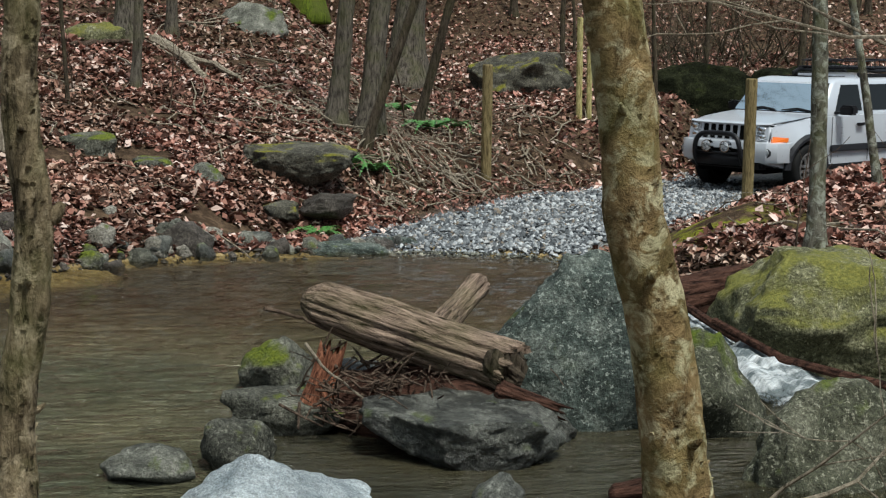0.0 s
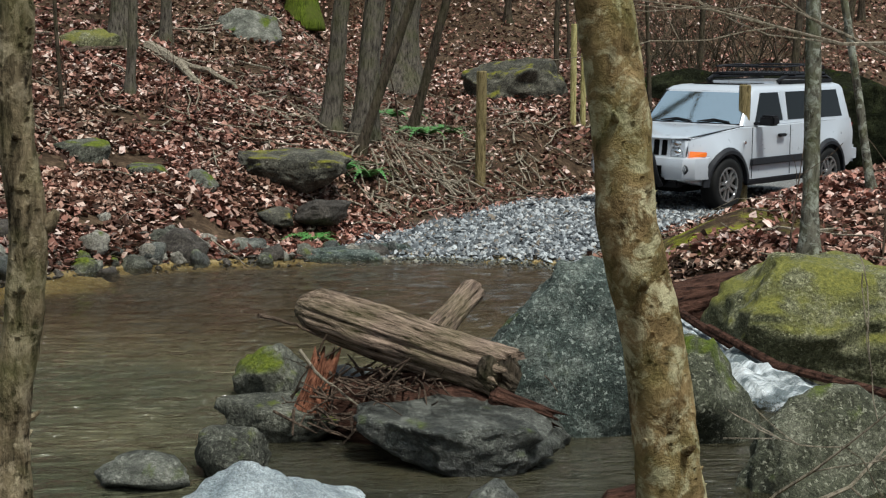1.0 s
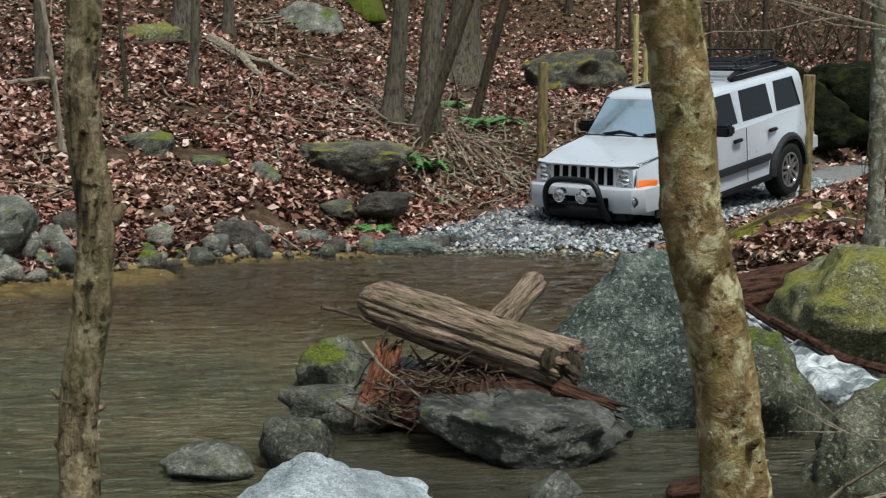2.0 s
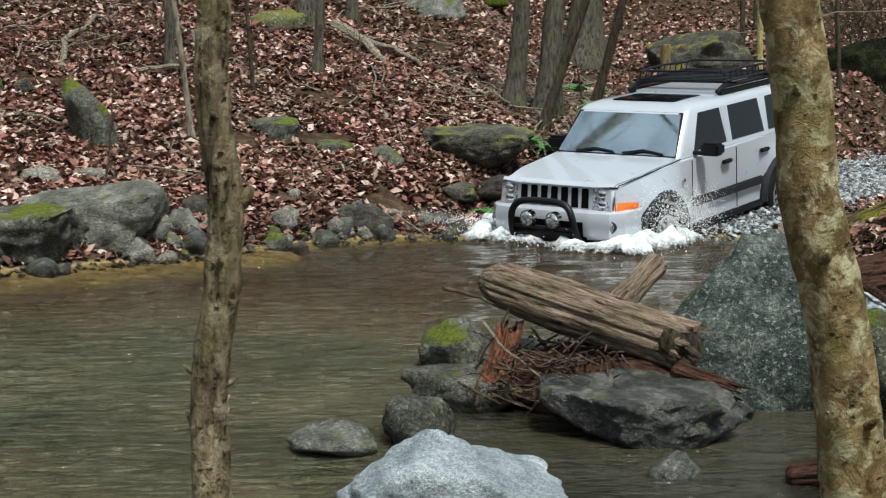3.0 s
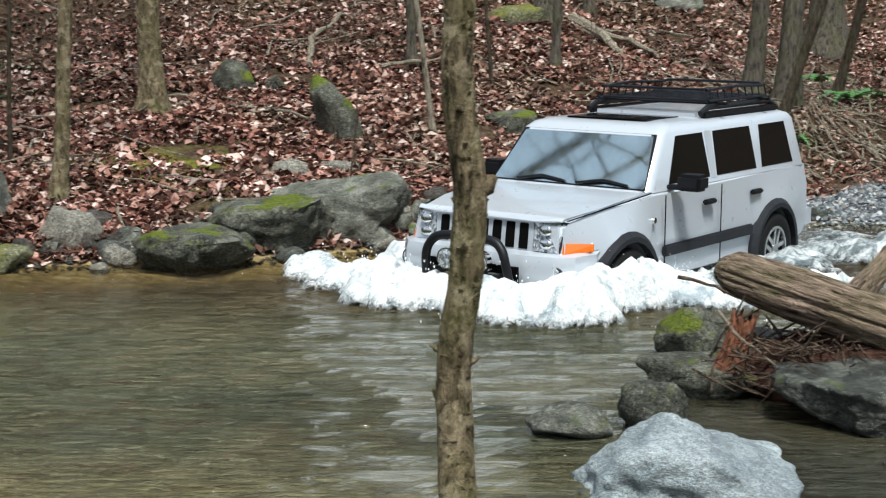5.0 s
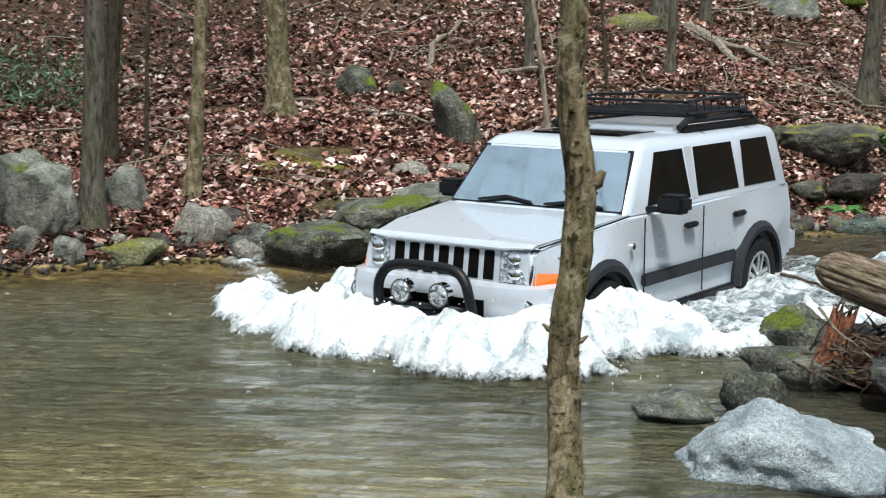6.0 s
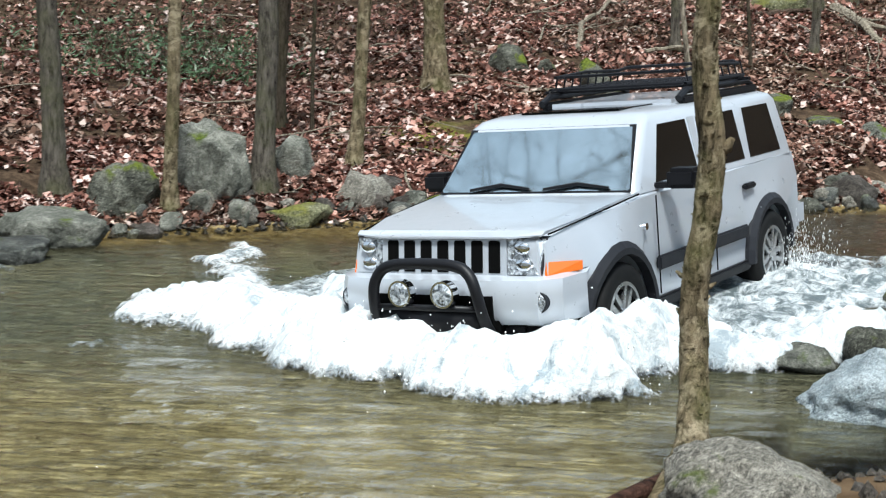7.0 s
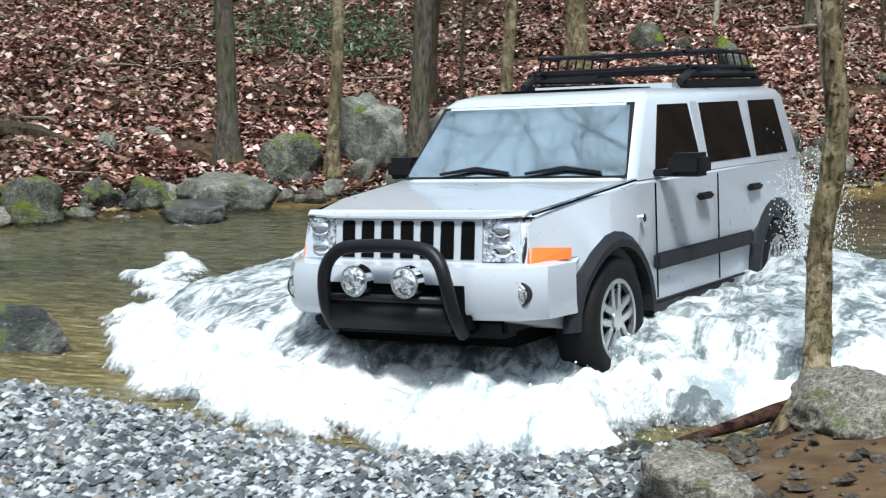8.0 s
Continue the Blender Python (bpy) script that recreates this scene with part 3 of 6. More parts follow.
def build_stones():
    far, pool, edge = "boulders on the far bank", "boulders in the creek", "stones at the near edge"
    rows = (
        ("boulder", 2.93, 9.5, -0.12, 1.48, 1.05, 1.20, STONE_BLUE, "tall blue-gray boulder with lichen spots beside the log", 8, 11, 5, 5, pool),
        ("boulder", 3.78, 9.15, -0.05, 0.66, 0.6, 0.70, STONE_LICHEN, "cracked gray boulder beside the small cascade", 20, 12, 4, 8, pool),
        ("boulder", 5.72, 11.05, -0.08, 2.6, 1.5, 0.96, STONE_GREEN, "broad boulder covered with yellow-green moss", -12, 13, 5, 4, pool),
        ("boulder", 4.06, 8.0, -0.3, 1.15, 0.8, 0.86, STONE_LICHEN, "gray lichen-speckled boulder below the cascade", 15, 24, 5, 6, pool),
        ("boulder", 2.06, 8.72, -0.02, 1.2, 0.8, 0.36, STONE_WET, "wet dark boulder under the log's broken end", -6, 15, 5, 6, pool),
        ("rock", 1.19, 9.45, -0.04, 0.9, 0.6, 0.27, STONE_MOSSY, "wet gray rock with moss patches", 12, 16, 4, 7, pool),
        ("rock", 0.28, 8.46, -0.04, 0.50, 0.40, 0.21, STONE_GRAY, "small round gray rock in the creek", 0, 17, 4, 5, pool),
        ("rock", 0.79, 8.60, -0.04, 0.44, 0.40, 0.31, STONE_MOSSY, "small dark mossy rock beside the pale boulder", 30, 18, 4, 5, pool),
        ("boulder", 0.86, 7.38, -0.16, 1.10, 0.95, 0.55, STONE_PALE, "pale bluish-white boulder at the water's edge", 10, 19, 5, 6, pool),
        ("rock", 1.22, 10.5, -0.06, 0.56, 0.5, 0.42, STONE_MOSSY, "dark mossy rock behind the splintered stump", 10, 20, 4, 5, pool),
        ("rock", 2.06, 7.88, -0.04, 0.30, 0.22, 0.17, STONE_WET, "small pointed wet rock in the shallows", 0, 21, 3, 5, pool),
        ("rock", 1.62, 9.75, -0.05, 0.9, 0.6, 0.40, STONE_WET, "wet dark rock under the driftwood log", 40, 22, 4, 6, pool),
        ("rock", 2.62, 9.05, -0.05, 0.5, 0.4, 0.26, STONE_WET, "wet brown rock under the log's end", 40, 23, 4, 6, pool),
        ("debris_mound", 1.84, 9.22, -0.02, 1.25, 0.5, 0.44, WOOD_ROT, "matted dark roots and leaves under the log", -38, 26, 4, 3, ""),
        ("rock", 0.91, 17.05, -0.06, 0.68, 0.5, 0.42, STONE_BROWN, "rounded brown rock at the far waterline", 5, 31, 4, 4, far),
        ("rock", 2.76, 17.45, -0.06, 0.95, 0.55, 0.15, STONE_BLUE, "flat bluish slab at the far waterline", 0, 32, 4, 6, far),
        ("boulder", 2.50, 19.7, 0.62, 1.5, 0.9, 0.44, STONE_CAPPED, "long boulder with a yellow moss cap on the slope", -14, 33, 5, 5, far),
        ("rock", 1.24, 18.95, 0.55, 0.54, 0.4, 0.30, STONE_GRAY, "pale gray rock among fallen leaves", 0, 34, 4, 6, far),
        ("rock", 0.66, 19.1, 0.66, 0.56, 0.4, 0.24, STONE_MOSSY, "low mossy rock among fallen leaves", 0, 35, 4, 6, far),
        ("rock", -0.15, 19.55, 0.80, 0.78, 0.55, 0.36, STONE_MOSSY, "flat mossy rock on the leafy slope", 0, 36, 4, 5, far),
        ("boulder", 7.46, 27.0, 1.40, 2.1, 1.2, 0.9, STONE_CAPPED, "gray slab boulder with moss on the slope", -20, 37, 5, 7, far),
        ("boulder", 2.65, 27.7, 2.35, 1.3, 0.8, 0.65, STONE_GRAY, "gray boulder high on the slope", 0, 38, 4, 6, far),
        ("rock", -0.11, 25.5, 2.1, 1.2, 0.6, 0.45, STONE_GREEN, "moss-covered mound high on the slope", 0, 39, 4, 4, far),
        ("rock", 2.75, 18.75, 0.26, 0.75, 0.5, 0.26, STONE_BROWN, "dark brown rock under the fern", 10, 83, 4, 6, far),
        ("rock", 2.15, 18.6, 0.24, 0.5, 0.4, 0.2, STONE_CAPPED, "dark rock with a little moss in the leaves", -20, 84, 4, 6, far),
        ("rock", 3.35, 17.75, -0.04, 0.8, 0.5, 0.16, STONE_BLUE, "low wet slab beside the gravel ramp", 14, 85, 4, 6, far),
        ("boulder", -2.61, 15.15, -0.02, 1.5, 0.9, 0.60, STONE_MOSSY, "sloping boulder with dark green moss at the far bank", -12, 41, 5, 5, far),
        ("boulder", -3.10, 14.3, -0.06, 1.15, 0.8, 0.44, STONE_MOSSY, "gray mossy boulder at the far waterline", 0, 42, 5, 6, far),
        ("boulder", -1.89, 15.65, 0.02, 1.55, 0.95, 0.74, STONE_GRAY, "broad gray ledge boulder on the far bank", -8, 43, 5, 6, far),
        ("rock", -2.54, 16.7, 0.55, 0.48, 0.36, 0.26, STONE_TAN, "tan rock on the far bank", 0, 44, 4, 6, far),
        ("rock", -2.01, 16.95, 0.55, 0.5, 0.36, 0.2, STONE_TAN, "low tan rock on the far bank", 0, 45, 4, 6, far),
        ("rock", -0.98, 15.85, 0.05, 0.44, 0.36, 0.40, STONE_GRAY, "upright gray rock at the far bank", 0, 46, 4, 6, far),
        ("rock", -3.79, 20.25, 1.25, 0.62, 0.45, 0.55, STONE_MOSSY, "gray rock with mossy top on the slope", 0, 47, 4, 7, far),
        ("rock", -3.22, 20.2, 1.25, 0.38, 0.3, 0.33, STONE_MOSSY, "small mossy rock on the slope", 0, 48, 4, 7, far),
        ("boulder", -2.15, 18.15, 0.72, 0.74, 0.5, 0.95, STONE_MOSSY, "upright gray slab leaning on the slope", -10, 49, 4, 8, far),
        ("rock", -0.86, 16.25, 0.22, 0.32, 0.25, 0.32, STONE_BROWN, "small brown rock on the far bank", 0, 50, 4, 6, far),
        ("boulder", -6.78, 13.45, -0.02, 0.86, 0.76, 0.74, STONE_MOSSY, "rounded boulder with pale lichen at the far waterline", 0, 51, 5, 4, far),
        ("boulder", -5.97, 14.15, 0.1, 0.92, 0.75, 1.0, STONE_GRAY, "tall gray boulder between two trees", 0, 52, 5, 5, far),
        ("boulder", -5.32, 14.95, 0.3, 0.56, 0.48, 0.58, STONE_GRAY, "gray boulder behind the tree", 0, 53, 4, 5, far),
        ("rock", -4.44, 14.65, -0.02, 0.75, 0.6, 0.55, STONE_TAN, "blocky tan rock at the far waterline", 0, 54, 4, 8, far),
        ("rock", -5.56, 13.8, -0.05, 0.33, 0.3, 0.34, STONE_GRAY, "small pale rock at the foot of a tree", 0, 55, 4, 6, far),
        ("rock", -4.98, 14.1, -0.06, 0.7, 0.5, 0.28, STONE_GREEN, "low rock covered with bright moss", 0, 56, 4, 4, far),
        ("boulder", -6.95, 12.2, -0.08, 1.2, 0.85, 0.42, STONE_GRAY, "flat gray rock in the far shallows", 8, 57, 5, 6, far),
        ("rock", -6.9, 11.2, -0.08, 0.8, 0.6, 0.28, STONE_WET, "low wet rock in the riffle", 0, 58, 4, 6, far),
        ("rock", -7.9, 12.05, -0.05, 0.6, 0.48, 0.36, STONE_MOSSY, "white-topped mossy rock at the far waterline", 0, 59, 4, 6, far),
        ("rock", -8.55, 10.75, -0.06, 0.8, 0.55, 0.5, STONE_MOSSY, "dark mossy rock at the far waterline", 0, 60, 4, 6, far),
        ("rock", -8.2, 11.6, -0.02, 0.5, 0.4, 0.35, STONE_MOSSY, "mossy rock in fallen leaves", 0, 61, 4, 6, far),
        ("rock", -8.59, 12.5, 0.42, 0.3, 0.25, 0.32, STONE_GRAY, "small gray rock on the leafy slope", 0, 62, 3, 6, far),
        ("rock", -8.5, 13.3, 0.58, 0.6, 0.3, 0.16, STONE_TAN, "flat tan rock on the leafy slope", 0, 63, 3, 6, far),
        ("boulder", -5.5, 5.95, -0.06, 0.9, 0.55, 0.32, STONE_WET, "dark wet boulder in the near shallows", 0, 64, 4, 5, edge),
        ("boulder", 0.06, 4.92, 0.02, 0.82, 0.95, 0.47, STONE_TAN, "large rounded tan boulder beside the near tree", 10, 71, 5, 4, edge),
        ("rock", -0.55, 3.4, 0.18, 0.6, 0.42, 0.24, STONE_TAN, "smooth pale rock on the near bank", -10, 72, 4, 4, edge),
        ("rock", -1.02, 4.35, 0.04, 0.3, 0.2, 0.16, STONE_WET, "small dark rock at the near waterline", 20, 73, 3, 6, edge),
        ("rock", -0.78, 4.3, 0.04, 0.34, 0.26, 0.2, STONE_MOSSY, "small mossy rock at the near waterline", 0, 74, 4, 6, edge),
        ("rock", -0.58, 4.55, 0.06, 0.26, 0.2, 0.13, STONE_MOSSY, "low mossy rock at the near waterline", 0, 75, 3, 6, edge),
        ("rock", -0.45, 4.85, 0.06, 0.14, 0.12, 0.12, STONE_WET, "small black rock at the tree's foot", 0, 76, 3, 6, edge),
        ("boulder", 10.6, 26.6, 0.75, 4.8, 1.4, 1.45, STONE_SHADY, "long mossy rock bank behind the road, painted as in deep shade", -30, 81, 5, 7, far),
        ("boulder", 13.6, 26.6, 0.75, 4.2, 1.4, 1.5, STONE_SHADY, "rock bank beside the road, painted as in deep shade", -30, 82, 5, 7, far),
    )
    for name, x, y, z, w, d, h, mat, label, turn, seed, detail, cuts, group in rows:
        make_stone(name, x, y, z, w, d, h, mat, label, turn, seed, detail, cuts, group=group, lean=-0.32 if seed == 49 else 0.0, peak=PEAKS.get(seed, 0.0))


# ---- trees, posts, driftwood ----
def make_tree(name, x, y, lean, diam, mat, label, seed, tall=9.0, limbs=7, z=None, sides=12, bend=0.06, roots=True, knots=(), spine=()):
    """A bare winter tree: a tapered, slightly bent trunk and a crown of forking limbs."""
    rnd = random.Random(seed)
    z = float(height(x, y)) if z is None else z
    thing = new(name)
    thing.matrix_basis = pose(x, y, z)
    path, radii = [], []
    n = 130 if sides > 16 else 26
    sway = (rnd.uniform(0, 6), rnd.uniform(0, 6))
    for k in range(n):
        u = (k / (n - 1)) ** 1.5
        h = -0.15 + u * (tall + 0.15)
        b = bend * min(1.0, h)
        path.append((lean[0] * h + b * math.sin(h * 0.9 + sway[0]) - b * math.sin(sway[0]) * 1.0, lean[1] * h + b * math.cos(h * 0.7 + sway[1]) - b * math.cos(sway[1]), h))
        if spine:
            heights = [q[0] for q in spine]
            path[-1] = (float(np.interp(h, heights, [q[1] for q in spine])), float(np.interp(h, heights, [q[2] for q in spine])), h)
        flare = 1 + (0.7 * math.exp(-max(h, 0) / (0.9 * diam)) if roots else 0)
        radii.append(diam / 2 * flare * (1 - 0.72 * u))
    bm = bmesh.new()
    tube(bm, path, radii, sides, 0.11 if sides > 16 else 0.13, seed)
    for h, a, r in knots:
        i = min(range(n), key=lambda q: abs(path[q][2] - h))
        p, out = Vector(path[i]), Vector((math.cos(a), math.sin(a), 0.25))
        tube(bm, [p, p + out * radii[i] * 1.15, p + out * radii[i] * 1.5 + Vector((0, 0, r))], [r * 1.6, r, r * 0.4], 7, 0.2, seed)
    trunk = part("trunk", bm, mat, thing, smooth=True)
    if sides > 16:
        loose_bark(trunk, path, radii, rnd, mat)
    if limbs:
        bm = bmesh.new()
        for q in range(limbs):
            i = rnd.randrange(n * 2 // 3, n - 1)
            p, out = Vector(path[i]), Vector((rnd.gauss(0, 1), rnd.gauss(0, 1), rnd.uniform(0.3, 1.2))).normalized()
            r = radii[i] * 0.55
            grow_limb(bm, p, out, r, rnd.uniform(0.14, 0.3) * tall if tall > 10 else rnd.uniform(1.2, 2.6), rnd, 2)
        part("crown", bm, mat, thing, "bare forking limbs")
    return tagged(thing, label, "tree", "trees in the wood")


def loose_bark(trunk, path, radii, rnd, mat):
    """Curled chips of bark that stand off the trunk."""
    bm = bmesh.new()
    for _ in range(420):
        i = rnd.randrange(2, len(path) * 3 // 5)
        a, p, r = rnd.uniform(0, 6.28), Vector(path[i]), radii[i] * rnd.uniform(0.96, 1.03)
        out, side = Vector((math.cos(a), math.sin(a), 0)), Vector((-math.sin(a), math.cos(a), 0))
        w, h, lift = rnd.uniform(0.005, 0.014), rnd.uniform(0.010, 0.032), rnd.uniform(0.003, 0.010)
        low, top = p + out * r, p + out * (r + lift) + Vector((0, 0, h))
        inner = [bm.verts.new(low - side * w - out * 0.006), bm.verts.new(low + side * w - out * 0.006)]
        outer = [bm.verts.new(top + side * w * 0.6), bm.verts.new(top - side * w * 0.6)]
        back = bm.verts.new(p + out * (r - 0.012) + Vector((0, 0, h)))
        bm.faces.new((inner[0], inner[1], outer[0], outer[1]))
        bm.faces.new((outer[1], outer[0], back))
        bm.faces.new((inner[1], back, outer[0])), bm.faces.new((inner[0], outer[1], back))
    tagged(part("loose_bark", bm, mat, trunk, "curled flakes of bark"), kind="stuff")


def grow_limb(bm, p, way, r, long, rnd, deep):
    path, radii = [p], [r]
    for k in range(5):
        way = (way + Vector((rnd.gauss(0, 0.16), rnd.gauss(0, 0.16), rnd.gauss(0.05, 0.12)))).normalized()
        p = p + way * long / 5
        path.append(p), radii.append(max(0.003, r * (1 - 0.16 * (k + 1))))
    tube(bm, path, radii, 5)
    if deep:
        for _ in range(3):
            i = rnd.randrange(2, 6)
            side = (way + Vector((rnd.gauss(0, 0.6), rnd.gauss(0, 0.6), rnd.gauss(0.1, 0.4)))).normalized()
            grow_limb(bm, path[i], side, radii[i] * 0.6, long * 0.55, rnd, deep - 1)
    return path, radii


def build_trees():
    rows = (
        ("slim straight tree trunk on the leafy slope", 0.53, 22.7, (0.046, 0), 0.15, BARK_GRAY, 3),
        ("gray tree trunk on the slope behind the post", 3.30, 21.9, (0.08, -0.013), 0.27, BARK_GRAY, 4),
        ("gray-barked tree beside two leaning saplings", 3.78, 21.8, (0.058, -0.01), 0.34, BARK_GRAY, 5),
        ("dark sapling leaning over the slope", 3.60, 21.1, (0.289, -0.05), 0.14, BARK_DARK, 6),
        ("dark leaning sapling with a thin trunk", 4.74, 23.2, (0.256, -0.056), 0.15, BARK_DARK, 7),
        ("thick gray tree trunk high on the slope", 5.48, 28.0, (0.071, -0.014), 0.62, BARK_GRAY, 8),
        ("thick trunk covered with bright moss", 4.20, 31.9, (-0.019, 0), 0.58, BARK_MOSS, 9),
        ("thin dark sapling on the leafy slope", -0.38, 21.4, (-0.049, 0), 0.06, BARK_DARK, 10),
        ("gray tree trunk high on the slope", 0.47, 25.9, (0.038, 0), 0.37, BARK_GRAY, 12),
        ("slim gray trunk high on the slope", 1.20, 26.6, (0.025, 0), 0.19, BARK_GRAY, 13),
        ("slim tree with white lichen on its bark", 6.85, 14.05, (-0.02, 0.016), 0.18, BARK_LICHEN, 14),
        ("thin leaning tree with pale bark", 9.05, 16.9, (-0.2, 0.12), 0.11, BARK_LICHEN, 15),
        ("thin sapling behind the road", 9.36, 25.3, (-0.037, 0.014), 0.08, BARK_DARK, 16),
        ("straight gray-brown tree trunk on the leafy slope", -4.61, 19.1, (0.0, 0.003), 0.30, BARK_OLIVE, 17),
        ("pale thin sapling leaning on the slope", -1.05, 18.6, (-0.116, -0.007), 0.08, WOOD_PALE, 18),
        ("slim brown tree trunk on the slope", -1.50, 21.6, (-0.015, 0), 0.15, BARK_GRAY, 19),
        ("straight gray tree trunk at the far waterline", -7.46, 13.3, (-0.008, -0.004), 0.24, BARK_GRAY, 21),
        ("slim tree at the far waterline", -6.26, 13.55, (0.054, 0.023), 0.15, BARK_OLIVE, 22),
        ("tree growing between boulders at the far bank", -5.47, 14.3, (0.033, 0.012), 0.24, BARK_GRAY, 23),
        ("dark mossy tree behind the boulders", -6.06, 16.5, (0.097, 0.033), 0.20, BARK_DARK, 24),
        ("leaning slim tree on a tan rock", -4.76, 15.5, (0.156, 0.043), 0.16, BARK_OLIVE, 25),
        ("thin gray sapling on the slope", -5.59, 16.5, (0.046, 0.014), 0.055, BARK_DARK, 26),
    )
    for label, x, y, lean, diam, mat, seed in rows:
        make_tree("tree", x, y, lean if x > -4 else (lean[0] * 0.6, lean[1]), diam, mat, label, seed, tall=20 if x < -4 and diam > 0.1 else 9, limbs=24 if x < -4 and diam > 0.1 else 7, bend=0.035)
    rnd = random.Random(77)
    for k in range(30):
        x, y = rnd.uniform(8.5, 24), rnd.uniform(27, 44)
        if road_gap(x, y)[0] > 2.5:
            make_tree("tree", x, y, (rnd.gauss(0, 0.08), 0), rnd.uniform(0.06, 0.2), BARK_DARK, "thin bare tree in the dark wood behind the road", 300 + k, 8, 12, bend=0.08)
    for k in range(7):
        make_tree("tree", -17 + 1.6 * k + rnd.uniform(-0.6, 0.6), -6 + 1.5 * k + 3 * rnd.random(), (rnd.gauss(0, 0.05), 0), rnd.uniform(0.2, 0.4), BARK_GRAY, "tall bare tree on the near bank", 400 + k, 24, 26, bend=0.1)
    make_tree("tree", -0.40, 5.3, (0.03, 0.0), 0.155, BARK_OLIVE, "slender rough-barked tree on the near bank", 41, 8, 6, -0.02, 36, 0.07, True,
              ((1.69, 0.0, 0.034), (0.86, 2.6, 0.016), (1.0, 0.3, 0.013), (1.06, 2.9, 0.014), (1.5, 4.6, 0.012), (2.0, 4.7, 0.012)),
              ((-0.2, 0.0, -0.1), (0.05, 0.075, 0.0), (0.30, 0.165, 0.30), (0.55, 0.155, 0.45), (0.85, 0.14, 0.55), (1.0, 0.14, 0.55), (1.2, 0.16, 0.55), (1.35, 0.185, 0.55),
               (1.55, 0.20, 0.55), (1.72, 0.205, 0.55), (2.0, 0.165, 0.55), (2.2, 0.155, 0.55), (2.42, 0.17, 0.55), (3.0, 0.12, 0.55), (8, 0.5, 0.8)))
    make_tree("tree", 2.30, 5.8, (-0.235, 0.0), 0.262, BARK_TAN, "leaning tree with mottled tan bark", 42, 9, 6, 0.15, 36, 0.02, True,
              ((1.3, 4.4, 0.02), (0.7, 4.9, 0.018), (1.9, 4.2, 0.016)),
              ((-0.2, -0.02, 0), (0.25, -0.06, 0), (0.47, -0.09, 0), (0.87, -0.15, 0), (1.09, -0.20, 0), (1.31, -0.25, 0), (1.53, -0.32, 0), (1.75, -0.345, 0),
               (1.95, -0.37, 0), (2.36, -0.45, 0), (3.2, -0.66, 0), (9, -2.2, 0)))
    # tall bare wood along the bend, mirrored in the car's glass
    for k in range(6):
        x, y = -18.5 - 2.3 * (k % 3) + rnd.uniform(-0.8, 0.8), 2.0 + 4.2 * k + rnd.uniform(-0.7, 0.7)
        make_tree("tree", x, y, (rnd.gauss(0.02, 0.05), rnd.gauss(0, 0.04)), rnd.uniform(0.2, 0.34), BARK_GRAY, "tall bare tree along the creek's bend", 500 + k, 27, 26, bend=0.14)


def make_post(name, x, y, diam, tall, mat, label, lean=(0, 0), group=""):
    bm = bmesh.new()
    z = float(height(x, y))
    tube(bm, [(lean[0] * h, lean[1] * h, h) for h in (-0.2, 0.0, tall * 0.3, tall * 0.7, tall - 0.015, tall)], [diam / 2] * 4 + [diam / 2, diam / 2 - 0.012], 12, 0.04, x)
    ob = part(name, bm, mat)
    ob.matrix_basis = pose(x, y, z)
    return tagged(ob, label, "post", group)


def build_posts():
    make_post("wooden_post", 5.42, 21.5, 0.15, 1.62, WOOD_POST, "weathered round wooden post beside the ford", (-0.02, 0), "ford posts")
    make_post("wooden_post", 8.95, 20.4, 0.165, 1.72, WOOD_POST, "weathered round wooden post beside the road", (-0.02, 0), "ford posts")
    make_post("yellow_post", 7.60, 24.1, 0.10, 1.6, WOOD_YELLOW, "tall yellow post on the slope", (-0.03, 0), "gate posts")
    make_post("yellow_post", 7.80, 24.2, 0.09, 1.15, WOOD_YELLOW, "short yellow post on the slope", (-0.03, 0), "gate posts")


